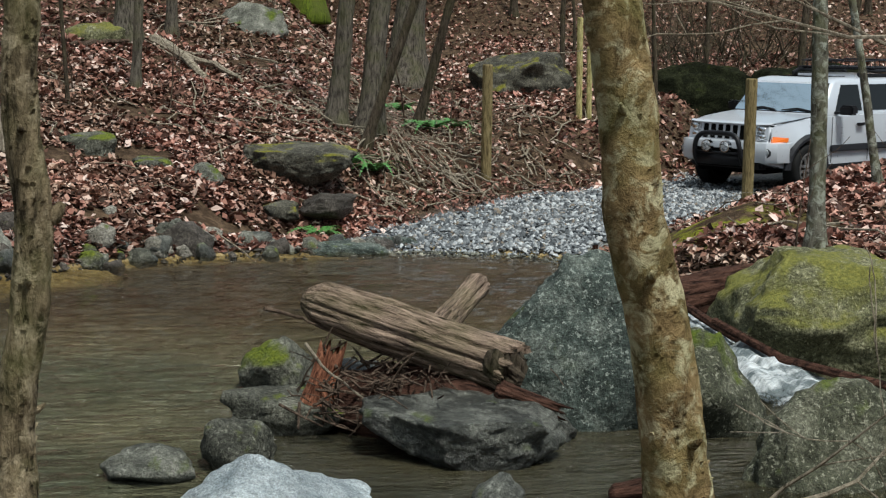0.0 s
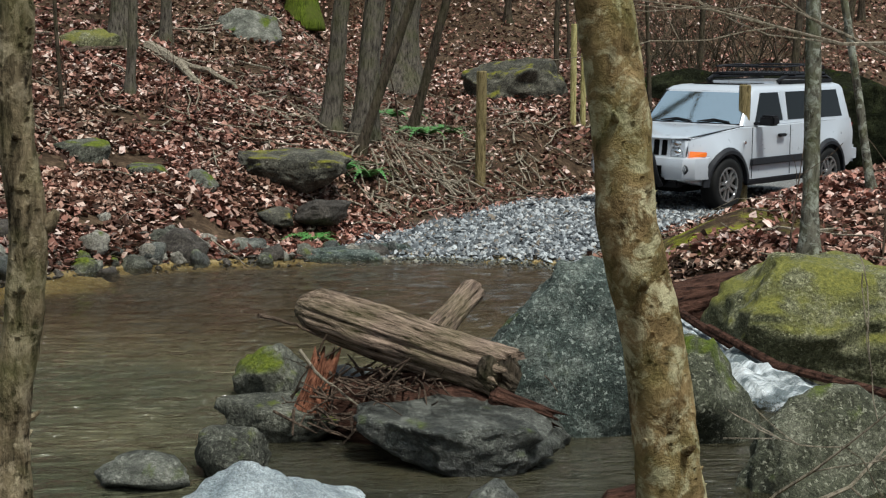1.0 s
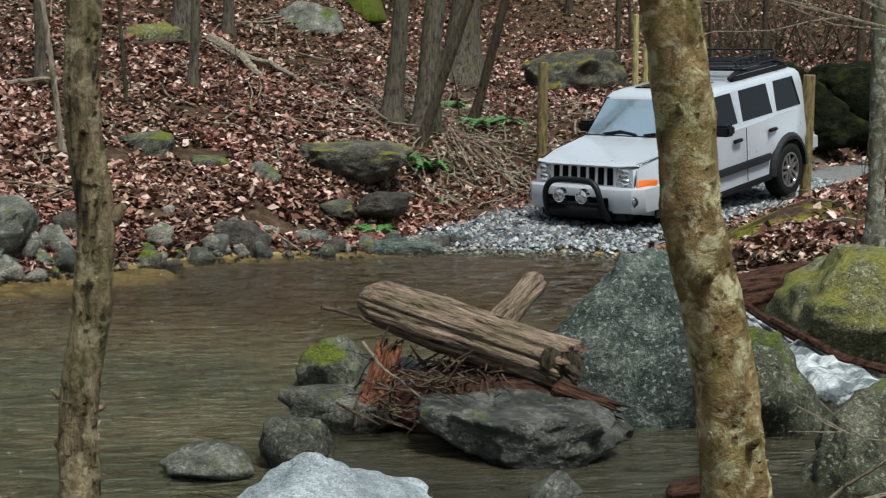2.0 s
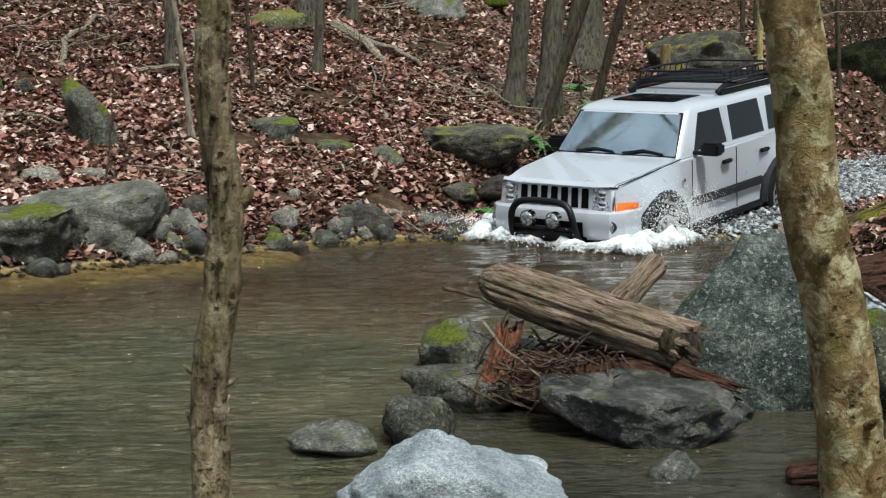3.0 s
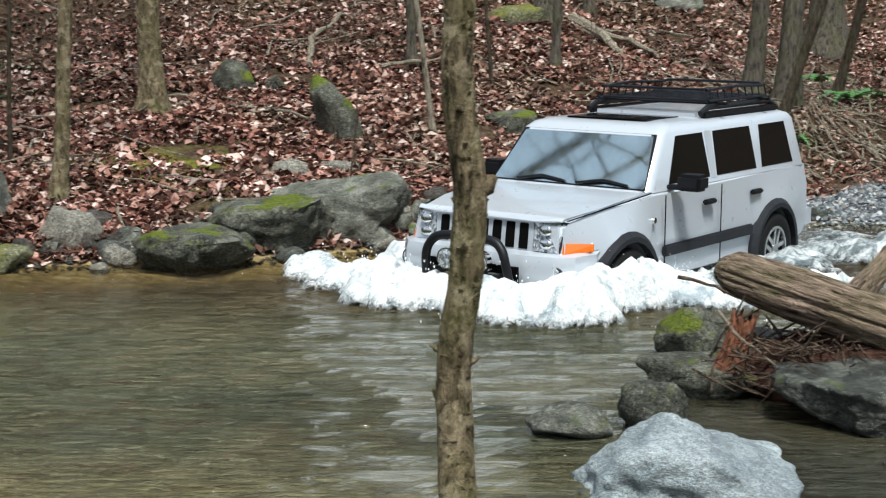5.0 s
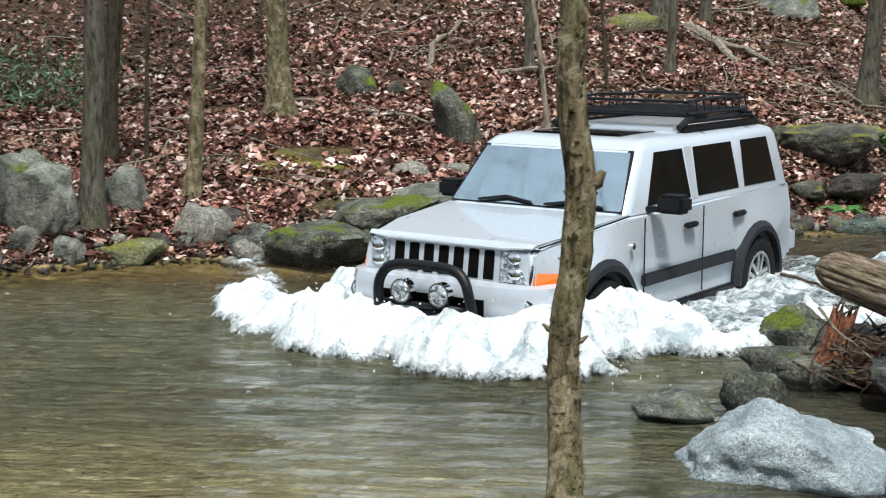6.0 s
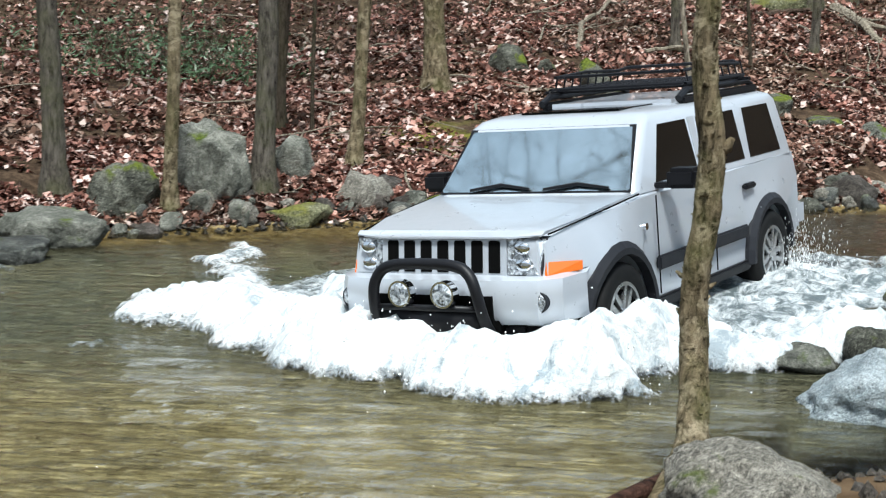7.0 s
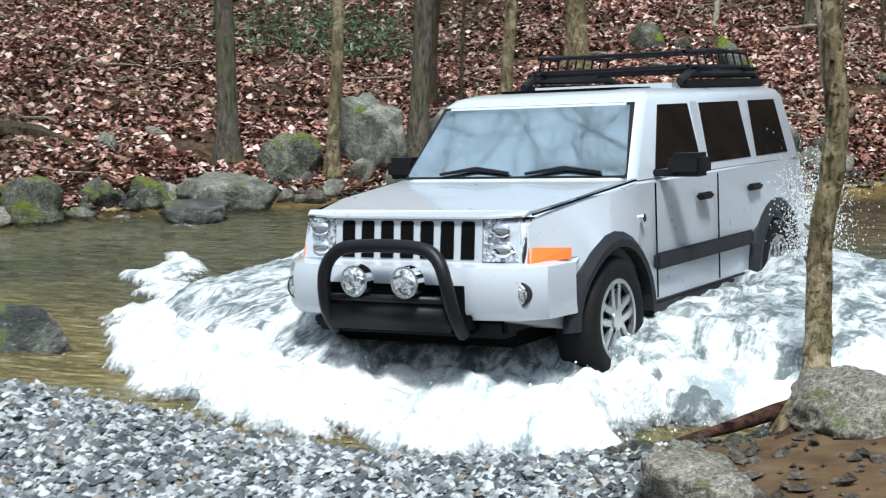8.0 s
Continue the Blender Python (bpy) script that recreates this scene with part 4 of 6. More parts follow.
def grooved(name, a, b, ra, rb, mat, label, seed, broken=0.0, category="log"):
    """A bare log with deep grooves along its grain and a splintered end."""
    stop = b
    start, a, b = Vector(a), Vector((0, 0, 0)), Vector(((Vector(b) - Vector(a)).length, 0, 0))
    turn = (Vector(stop) - start).to_track_quat("X", "Z").to_matrix().to_4x4()
    axis, side, other = Vector((1, 0, 0)), Vector((0, 1, 0)), Vector((0, 0, 1))
    rnd = random.Random(seed)
    grooves = [(rnd.uniform(0, 2 * math.pi), rnd.uniform(0.03, 0.07), rnd.uniform(-0.5, 0.5), rnd.uniform(0.02, 0.085)) for _ in range(46)]
    bm = bmesh.new()
    n, m = 70, 96
    rings = []
    for i in range(n + 1):
        u = i / n
        ring = []
        for k in range(m):
            ang = 2 * math.pi * k / m
            r = ra + (rb - ra) * u
            r *= 1 + 0.10 * fuzz((math.cos(ang) * 0.6, math.sin(ang) * 0.6, u * 1.2), 1.0, seed)
            for g, width, twist, depth in grooves:
                off = (ang - g - twist * u + math.pi) % (2 * math.pi) - math.pi
                r *= 1 - depth * math.exp(-(off / width) ** 2)
            r *= math.sqrt(min(1.0, 0.22 + 9 * u)) * (1 + 0.05 * math.sin(7 * u + seed) + 0.03 * fuzz((u * 6, ang, 0), 0.5, seed + 2))
            jag = broken * (fuzz((math.cos(ang) * 1.5, math.sin(ang) * 1.5, 0), 0.45, seed + 5) + 0.1) * max(0, u - 0.88) / 0.12
            ring.append(bm.verts.new(a + (b - a) * u + axis * jag + (side * math.cos(ang) + other * math.sin(ang)) * r))
        rings.append(ring)
    for p, q in zip(rings[:-1], rings[1:]):
        for k in range(m):
            bm.faces.new((p[k], p[(k + 1) % m], q[(k + 1) % m], q[k]))
    for ring, way in ((rings[0], -1), (rings[-1], 1)):
        mid = sum((v.co for v in ring), Vector()) / m
        tip = bm.verts.new(mid - axis * way * (0.12 if broken and way > 0 else 0.0))
        for k in range(m):
            bm.faces.new((ring[k], ring[(k + 1) % m], tip) if way > 0 else (ring[(k + 1) % m], ring[k], tip))
    ob = part(name, bm, mat, smooth=True)
    ob.matrix_basis = Matrix.Translation(start) @ turn
    return tagged(ob, label, category)


def build_driftwood():
    log = grooved("driftwood_log", (1.26, 9.63, 0.755), (2.40, 8.95, 0.45), 0.148, 0.172, WOOD_LOG, "weathered gray-brown log with a rotten splintered end", 5, 0.10)
    long, bm = (Vector((2.40, 8.95, 0.45)) - Vector((1.26, 9.63, 0.755))).length, bmesh.new()
    tube(bm, [(long - 0.16 + 0.035 * k, 0.012 * math.sin(2.1 * k), -0.006 * k) for k in range(8)], [0.13, 0.15, 0.155, 0.15, 0.14, 0.125, 0.10, 0.06], 28, 0.55, 3)
    part("rotten_end", bm, BARK_DARK, log, "dark rotten broken end")
    grooved("driftwood_log", (2.02, 9.45, 0.54), (2.46, 10.05, 0.775), 0.08, 0.085, WOOD_LOG, "short pale driftwood log behind the large one", 6)
    grooved("broken_stump", (1.30, 9.36, 0.12), (1.39, 9.38, 0.47), 0.10, 0.075, WOOD_RED, "splintered reddish stump under the log", 7, 0.12, "stump")
    grooved("rotten_log", (2.28, 8.85, 0.34), (2.62, 8.72, 0.24), 0.075, 0.05, WOOD_ROT, "dark rotten wood under the log's end", 8, 0.1)
    grooved("rotten_root", (4.75, 12.6, 0.15), (5.5, 12.45, 0.35), 0.26, 0.2, WOOD_ROT, "dark rotten root mass beside the mossy boulder", 9, 0.15, "root")
    grooved("rotten_log", (2.62, 7.75, 0.02), (3.0, 7.6, 0.1), 0.07, 0.09, WOOD_ROT, "broken wet wood at the near edge", 10, 0.1)
    sticks = (("stick", (0.98, 9.4, 0.735), (1.36, 9.45, 0.60), 0.014, WOOD_TWIG, "thin dark stick beside the log"),
              ("stick", (1.22, 9.3, 0.55), (1.62, 9.0, 0.22), 0.012, WOOD_PALE, "thin pale stick before the stump"),
              ("fallen_branch", (0.88, 26.0, 2.3), (1.62, 23.8, 1.75), 0.11, WOOD_PALE, "pale fallen branch on the slope"),
              ("fallen_branch", (1.3, 25.2, 2.1), (2.2, 23.9, 1.7), 0.06, WOOD_PALE, "thin fallen branch on the slope"),
              ("fallen_branch", (-0.4, 24.6, 2.16), (0.5, 25.5, 2.24), 0.06, WOOD_TWIG, "short brown fallen branch"),
              ("fallen_branch", (2.35, 22.5, 1.45), (2.95, 22.1, 1.34), 0.05, WOOD_PALE, "short pale fallen branch"),
              ("fallen_branch", (-2.88, 21.3, 1.68), (-2.55, 25.6, 2.5), 0.05, WOOD_PALE, "long curved branch on the slope"),
              ("fallen_branch", (-1.9, 21.2, 1.66), (-0.9, 21.6, 1.75), 0.035, WOOD_PALE, "thin fallen branch at a tree's foot"),
              ("fallen_log", (-9.9, 12.1, 0.78), (-8.8, 12.2, 0.6), 0.13, BARK_DARK, "dark rotten log among leaves"))
    for name, a, b, r, mat, label in sticks:
        rnd = random.Random(label)
        bm = bmesh.new()
        a, b = Vector(a), Vector(b)
        bow = Vector((rnd.gauss(0, 0.05), rnd.gauss(0, 0.05), rnd.uniform(0, 0.05))) * (b - a).length
        path = [a.lerp(b, u / 8) + bow * math.sin(math.pi * u / 8) + Vector((rnd.gauss(0, 0.01), rnd.gauss(0, 0.01), rnd.gauss(0, 0.01))) * (b - a).length for u in range(9)]
        tube(bm, path, [r * (1 - 0.07 * u) for u in range(9)], 7, 0.15, 2)
        tagged(part(name, bm, mat), label, "branch")


# ---- leaves, gravel, small growth ----
def bare_patch(x, y):
    """Where the slope beside the ford lies half bare."""
    return np.exp(-((x - 4.8) / 2.0) ** 2 - ((y - 22.0) / 3.4) ** 2)


def scatter_leaves():
    rng = np.random.default_rng(4)
    n = 330000
    x = rng.uniform(-14, 15, n)
    d = rng.exponential(5.5, n)
    y = line(FAR_SHORE, x) + 0.05 + d
    gap, along = road_gap(x, y)
    moss = moss_mask(x, y)
    far = rng.random(n) < 0.22
    x = np.where(far, rng.uniform(4, 26, n), x)
    y = np.where(far, rng.uniform(17, 46, n), y)
    d = y - line(FAR_SHORE, x)
    gap, along = road_gap(x, y)
    moss = moss_mask(x, y)
    keep = (y < 48) & (d > 0.05) & (gap > 1.2 + 0.5 * rng.random(n)) & (rng.random(n) > 1.3 * moss) & (rng.random(n) > 0.62 * bare_patch(x, y)) & (waves(x, y, 0.8) + 0.35 * waves(x, y, 0.23) > -0.72 + 0.5 * rng.random(n) * (d < 6))
    x, y = x[keep], y[keep]
    n = len(x)
    z = height(x, y) + rng.uniform(0.004, 0.06, n)
    worn = bare_patch(x, y)
    size = rng.gamma(5.0, 0.0095, n).clip(0.018, 0.085) * (1 - 0.4 * worn)
    turn, tilt, roll = rng.uniform(0, 2 * np.pi, n), rng.normal(0.15, 0.5, n), rng.normal(0, 0.55, n)
    fold = rng.uniform(-0.15, 0.45, n)
    u = np.stack([np.cos(turn) * np.cos(tilt), np.sin(turn) * np.cos(tilt), np.sin(tilt)], 1)
    v = np.stack([-np.sin(turn) * np.cos(roll), np.cos(turn) * np.cos(roll), np.sin(roll)], 1)
    w = np.cross(u, v)
    c = np.stack([x, y, z], 1)
    s = size[:, None]
    f = fold[:, None]
    base, tip = c - u * s, c + u * s
    left, right = c + (v * 0.62 + w * f) * s, c + (-v * 0.62 + w * f) * s
    verts = np.stack([base, left, tip, right], 1).reshape(-1, 3)
    i = np.arange(n)[:, None] * 4
    faces = np.concatenate([i + [0, 2, 1], i + [0, 3, 2]], 0)
    tagged(cloud("leaf_litter", verts, faces, LEAF_LITTER), "carpet of dry red-brown fallen leaves", "leaves", kind="stuff")


PEBBLE = np.array([(1, 0, 0), (0.3, 0.9, 0.1), (-0.8, 0.6, 0), (-0.9, -0.5, 0.1), (0.3, -0.9, 0), (0.2, 0.1, 0.75), (-0.3, -0.1, 0.6), (0, 0, -0.6)])
PEBBLE_FACES = ((0, 1, 5), (1, 2, 5), (2, 6, 5), (2, 3, 6), (3, 4, 6), (4, 5, 6), (4, 0, 5), (1, 0, 7), (2, 1, 7), (3, 2, 7), (4, 3, 7), (0, 4, 7))


def pebbles(name, x, y, size, label, rng, sink=0.2, mat=None):
    n = len(x)
    z = height(x, y) + size * (0.35 - sink) + rng.uniform(0, 0.5, n) * size
    turn, tip = rng.uniform(0, 2 * np.pi, n), rng.normal(0, 0.35, n)
    shape = PEBBLE[None] * (size[:, None] * rng.uniform(0.6, 1.25, (n, 3)))[:, None] * (1 + 0.25 * rng.normal(0, 1, (n, 8, 1)).clip(-1, 1))
    zt = shape[..., 2] + shape[..., 0] * tip[:, None]
    ct, st = np.cos(turn)[:, None], np.sin(turn)[:, None]
    verts = np.stack([x[:, None] + shape[..., 0] * ct - shape[..., 1] * st, y[:, None] + shape[..., 0] * st + shape[..., 1] * ct, z[:, None] + zt], -1).reshape(-1, 3)
    faces = (np.arange(n)[:, None, None] * 8 + np.array(PEBBLE_FACES)[None]).reshape(-1, 3)
    tagged(cloud(name, verts, faces, mat or GRAVEL), label, "gravel", kind="stuff")


def scatter_gravel():
    rng = np.random.default_rng(9)
    n = 46000
    x, y = rng.uniform(-6.5, -0.4, n), rng.uniform(1.5, 5.3, n)
    e = line(NEAR_SHORE, x) - y
    keep = (e > -0.35 * rng.random(n)) & (x < -0.95 + 0.3 * waves(x, y, 0.4) + 0.25 * (4.3 - y))
    pebbles("gravel", x[keep], y[keep], rng.uniform(0.010, 0.025, keep.sum()) * rng.choice([1, 1, 1.5], keep.sum()), "bank of loose blue-gray gravel at the water", rng)
    n = 1400
    x, y = rng.uniform(-1.2, 3.2, n), rng.uniform(2.2, 7.2, n)
    keep = line(NEAR_SHORE, x) - y > -0.2
    pebbles("bank_stones", x[keep], y[keep], rng.gamma(2.5, 0.008, keep.sum()) + 0.008, "small stones and clods on the near bank", rng, 0.3, SHORE)
    n = 60000
    x, y = rng.uniform(2.8, 12, n), rng.uniform(16.4, 24, n)
    gap, along = road_gap(x, y)
    keep = (gap < 1.45 + 0.35 * waves(x, y, 0.5)) & (y - line(FAR_SHORE, x) > -0.25) & (along < 9)
    pebbles("gravel", x[keep], y[keep], rng.uniform(0.018, 0.045, keep.sum()), "gravel ramp of the ford", rng)
    n = 1500
    x = rng.uniform(-9, 3.6, n)
    y = line(FAR_SHORE, x) + rng.normal(0.12, 0.2, n)
    keep = y - line(FAR_SHORE, x) > -0.2
    pebbles("shore_stones", x[keep], y[keep], rng.gamma(3.0, 0.007, keep.sum()) + 0.012, "small wet stones along the far waterline", rng, 0.3, SHORE)
    first = []
    for k in range(5):
        first.append(make_stone("shore_stone", 0, 0, 0, 0.26, 0.2, 0.17, (STONE_BROWN, STONE_GRAY, STONE_WET, STONE_MOSSY, STONE_TAN)[k], "small stone at the far waterline", 0, 500 + k, 3, 7, group="shore stones"))
    for k in range(120):
        x = rng.uniform(-9, 3.7)
        y = float(line(FAR_SHORE, x)) + rng.normal(0.18, 0.2)
        size = rng.uniform(0.5, 1.5)
        m = pose(x, y, float(height(x, y)) - 0.04 * size, 0, 0, rng.uniform(0, 360))
        ob = first[k] if k < 5 else copy_thing(first[k % 5], m)
        ob.matrix_basis = m @ Matrix.Diagonal((size, size, size * 0.9, 1))


def make_fern(x, y, size, seed, label):
    rnd = random.Random(seed)
    thing = new("fern")
    z = float(height(x, y))
    thing.matrix_basis = pose(x, y, z)
    for k in range(9):
        a = 2 * math.pi * k / 9 + rnd.uniform(-0.3, 0.3)
        bm = bmesh.new()
        long = size * rnd.uniform(0.7, 1.1)
        spine = []
        for j in range(13):
            u = j / 12
            spine.append(bm.verts.new((math.cos(a) * long * u, math.sin(a) * long * u, long * (0.9 * u - 0.95 * u * u) + 0.02)))
        for j in range(12):
            u = (j + 0.4) / 12
            wide = 0.24 * long * (1 - u) * min(1, 5 * u + 0.3)
            for s in (1, -1):
                tip = (spine[j].co + spine[j + 1].co) / 2 + Vector((-math.sin(a), math.cos(a), -0.15)) * s * wide + Vector((math.cos(a), math.sin(a), 0)) * wide * 0.4
                bm.faces.new((spine[j], spine[j + 1], bm.verts.new(tip)) if s > 0 else (spine[j + 1], spine[j], bm.verts.new(tip)))
        part("frond", bm, FERN, thing)
    return tagged(thing, label, "fern", "ferns on the slope")


def build_growth():
    for n, (x, y, s) in enumerate(((2.62, 18.35, 0.36), (3.25, 20.4, 0.5), (3.6, 20.5, 0.42), (4.7, 24.7, 0.55), (4.9, 22.9, 0.5), (5.4, 23.6, 0.45))):
        make_fern(x, y, 1.35 * s, 20 + n, "green evergreen fern among fallen leaves")
    rng = np.random.default_rng(31)
    for n, (x, y, wide, tall) in enumerate(((-8.9, 18.2, 1.2, 0.8), (-7.9, 19.0, 0.8, 0.7))):
        thing = new("shrub")
        z = float(height(x, y))
        thing.matrix_basis = pose(x, y, z)
        rnd = random.Random(60 + n)
        bm = bmesh.new()
        for _ in range(14):
            grow_limb(bm, Vector((rnd.gauss(0, 0.15), rnd.gauss(0, 0.1), 0)), Vector((rnd.gauss(0, 0.8), rnd.gauss(0, 0.5), 0.8)).normalized(), 0.012, tall, rnd, 1)
        part("stem", bm, WOOD_TWIG, thing)
        m = 1300
        c = np.stack([rng.normal(0, wide * 0.8, m), rng.normal(0, 0.6, m), np.abs(rng.normal(0.35, 0.3, m)) * tall / 0.8], 1)
        u = rng.normal(0, 1, (m, 3)) * 0.03
        v = np.cross(u, rng.normal(0, 1, (m, 3)))
        v *= 0.013 / np.linalg.norm(v, axis=1, keepdims=True)
        verts = np.stack([c - u, c + v, c + u, c - v], 1).reshape(-1, 3)
        leaves = cloud("foliage", verts, np.arange(m * 4).reshape(-1, 4), SHRUB)
        leaves.parent = thing
        tagged(thing, "straggling evergreen shrub on the leafy slope", "shrub")
    rnd = random.Random(91)
    for k in range(12):
        x, y = rnd.uniform(9.5, 22), rnd.uniform(26.5, 33)
        if road_gap(x, y)[0] > 2.2:
            bm = bmesh.new()
            for _ in range(16):
                grow_limb(bm, Vector((rnd.gauss(0, 0.6), rnd.gauss(0, 0.4), 0)), Vector((rnd.gauss(0, 0.7), rnd.gauss(0, 0.5), 0.9)).normalized(), 0.02, rnd.uniform(0.9, 1.9), rnd, 2)
            ob = part("thicket", bm, BARK_DARK)
            ob.matrix_basis = pose(x, y, float(height(x, y)) - 0.05)
            tagged(ob, "dark tangled bare thicket behind the road", "shrub", "thickets")
    # twigs in the jam under the log
    rnd = random.Random(8)
    bm = bmesh.new()
    for _ in range(420):
        p = Vector((rnd.gauss(1.78, 0.28), rnd.gauss(9.22, 0.18), rnd.uniform(0.12, 0.42)))
        way = Vector((rnd.gauss(0.5, 0.6), rnd.gauss(-0.3, 0.6), rnd.gauss(-0.1, 0.45))).normalized() * rnd.uniform(0.08, 0.3)
        r = rnd.uniform(0.003, 0.011)
        tube(bm, [p, p + way * 0.5 + Vector((0, 0, rnd.gauss(0, 0.02))), p + way], [r, r * 0.9, r * 0.5], 5)
    tagged(part("twig_jam", bm, WOOD_TWIG), "tangle of wet twigs and roots under the log", "twigs", kind="stuff")
    rnd = random.Random(19)
    bm = bmesh.new()
    for k in range(900):
        x = rnd.uniform(-11, 12) if k < 420 else rnd.gauss(4.6, 1.3)
        y = float(line(FAR_SHORE, x)) + rnd.uniform(0.5, 14) if k < 420 else rnd.gauss(21.8, 2.2)
        if road_gap(x, y)[0] < 1.7:
            continue
        a, long = rnd.uniform(0, 6.3), rnd.uniform(0.2, 1.3) * (1 if k < 420 else 0.6)
        pts = []
        for q in range(4):
            px, py = x + math.cos(a) * long * q / 3 + rnd.gauss(0, 0.03), y + math.sin(a) * long * q / 3 + rnd.gauss(0, 0.03)
            pts.append((px, py, float(height(px, py)) + 0.04 + rnd.uniform(0, 0.05) * q))
        r = rnd.uniform(0.005, 0.02)
        tube(bm, pts, [r, r * 0.9, r * 0.7, r * 0.4], 5)
    tagged(part("fallen_twigs", bm, WOOD_PALE), "fallen twigs scattered over the leaves", "twigs", kind="stuff")
    for k in range(34):
        x = rnd.uniform(-10, 8)
        y = float(line(FAR_SHORE, x)) + rnd.uniform(1.0, 14)
        if road_gap(x, y)[0] < 2.2:
            continue
        thing = new("sapling")
        thing.matrix_basis = pose(x, y, float(height(x, y)))
        tall, way = rnd.uniform(0.5, 1.9), Vector((rnd.gauss(0, 0.15), rnd.gauss(0, 0.1), 1)).normalized()
        bm = bmesh.new()
        tube(bm, [way * tall * u - Vector((0, 0, 0.05)) + Vector((rnd.gauss(0, 0.015), 0, 0)) for u in (0, 0.3, 0.6, 1)], [0.006 + 0.005 * tall, 0.005 + 0.004 * tall, 0.004 + 0.002 * tall, 0.003], 6)
        part("stem", bm, WOOD_TWIG, thing)
        for u in (0.35, 0.5, 0.62, 0.75):
            bm = bmesh.new()
            grow_limb(bm, way * tall * u - Vector((0, 0, 0.05)), Vector((rnd.gauss(0, 1), rnd.gauss(0, 1), 0.9)).normalized(), 0.005, tall * 0.4, rnd, 0)
            part("twig", bm, WOOD_TWIG, thing)
        tagged(thing, "thin bare sapling among fallen leaves", "sapling", "saplings on the slope")
    # bare twigs that reach in from the side
    rnd = random.Random(5)
    for label, p, way, r, long in (("bare overhanging branch beside the near tree", (5.3, 9.0, 2.40), (-1, 0.1, 0.06), 0.017, 2.2), ("bare thin branch over the road", (5.6, 9.6, 2.20), (-1, 0.0, 0.12), 0.016, 2.2),
                                   ("thin bare twig before the lichened boulder", (2.85, 6.5, 0.3), (0.62, 0, 0.5), 0.011, 0.95), ("pale twig lying at the near edge", (3.1, 6.6, 0.32), (0.9, 0, 0.05), 0.014, 0.8)):
        thing = new("branch")
        bm = bmesh.new()
        path, radii = grow_limb(bm, Vector(p), Vector(way).normalized(), r, long, rnd, 0)
        part("stem", bm, WOOD_PALE, thing)
        for k in (2, 3, 3, 4, 5):
            bm = bmesh.new()
            side = (Vector(way) + Vector((rnd.gauss(0, 0.5), rnd.gauss(0, 0.4), rnd.gauss(0, 0.6)))).normalized()
            grow_limb(bm, path[k], side, radii[k] * 0.6, long * 0.5, rnd, 1)
            part("twig", bm, WOOD_PALE, thing)
        tagged(thing, label, "branch")
    # roots of the near tree
    for n, pts in enumerate((((-0.3, 5.8, 0.05), (-0.42, 5.35, 0.12), (-0.62, 4.9, 0.14), (-0.95, 4.62, 0.08)), ((-0.25, 5.75, 0.08), (-0.2, 5.2, 0.16), (-0.35, 4.6, 0.16), (-0.4, 4.0, 0.16)))):
        bm = bmesh.new()
        tube(bm, pts, [0.05, 0.045, 0.035, 0.015], 8, 0.2, n)
        tagged(part("tree_root", bm, WOOD_ROT, smooth=True), "bare reddish root of the near tree", "root")


def build_cascade():
    """White water that slides between the boulders to the pool below."""
    bm = bmesh.new()
    line_mid = [(4.2, 12.1, 0.12), (4.3, 11.7, 0.30), (4.40, 11.3, 0.29), (4.50, 10.7, 0.22), (4.62, 10.0, 0.16), (4.95, 9.55, 0.05), (5.5, 9.3, 0.03), (6.3, 9.2, 0.02)]
    wide = [0.25, 0.3, 0.28, 0.3, 0.36, 0.36, 0.32, 0.3]
    rows = []
    n = 70
    for i in range(n):
        u = i / (n - 1) * (len(line_mid) - 1)
        k = min(int(u), len(line_mid) - 2)
        p = Vector(line_mid[k]).lerp(Vector(line_mid[k + 1]), u - k)
        ahead = (Vector(line_mid[k + 1]) - Vector(line_mid[k])).normalized()
        side = ahead.cross(Vector((0, 0, 1))).normalized()
        w = wide[k] + (wide[k + 1] - wide[k]) * (u - k)
        row = []
        for j in range(21):
            s = j / 10 - 1
            q = p + side * s * w
            q.z += 0.07 * fuzz((q.x * 2.5, q.y * 2.5, s * 3), 0.8, 2) - 0.10 * abs(s) ** 3
            row.append(bm.verts.new(q))
        rows.append(row)
    for a, b in zip(rows[:-1], rows[1:]):
        for j in range(20):
            bm.faces.new((a[j], a[j + 1], b[j + 1], b[j]))
    tagged(part("cascade", bm, FOAM_THIN, smooth=True), "small white cascade between the boulders", "water", kind="structure")
    for pts, label in ((((4.5, 10.9, 0.35), (4.75, 10.2, 0.2), (5.3, 9.6, 0.12), (5.9, 9.4, 0.1)), "wet dark pole lying in the cascade"), (((4.42, 11.5, 0.42), (4.55, 11.0, 0.3), (4.7, 10.6, 0.2)), "short wet stick in the cascade")):
        bm = bmesh.new()
        tube(bm, pts, [0.035] * len(pts), 8, 0.2, 3)
        tagged(part("stick", bm, WOOD_ROT), label, "branch")


build_ground()
build_water()
build_stones()
build_trees()
build_posts()
build_driftwood()
build_growth()
build_cascade()
scatter_leaves()
scatter_gravel()


# ---- the car: forward is +x, its left +y, the ground under the front axle at the origin ----
BASE, WHEEL, TRACK = 2.78, 0.375, 0.80
ARCH = 0.46


def arch_points(cx, r, lift=0.385, n=14):
    """Points of a wheel opening from its front foot over the top to its rear foot."""
    return [(cx + r * math.cos(a), lift + r * math.sin(a) * 0.98) for a in [math.pi * k / n for k in range(n + 1)]]


def waist(x):
    """Half the body's width along the car."""
    return 0.905 - 0.15 * float(step(0.15, 0.9, x)) - 0.05 * float(step(-2.9, -3.7, x))


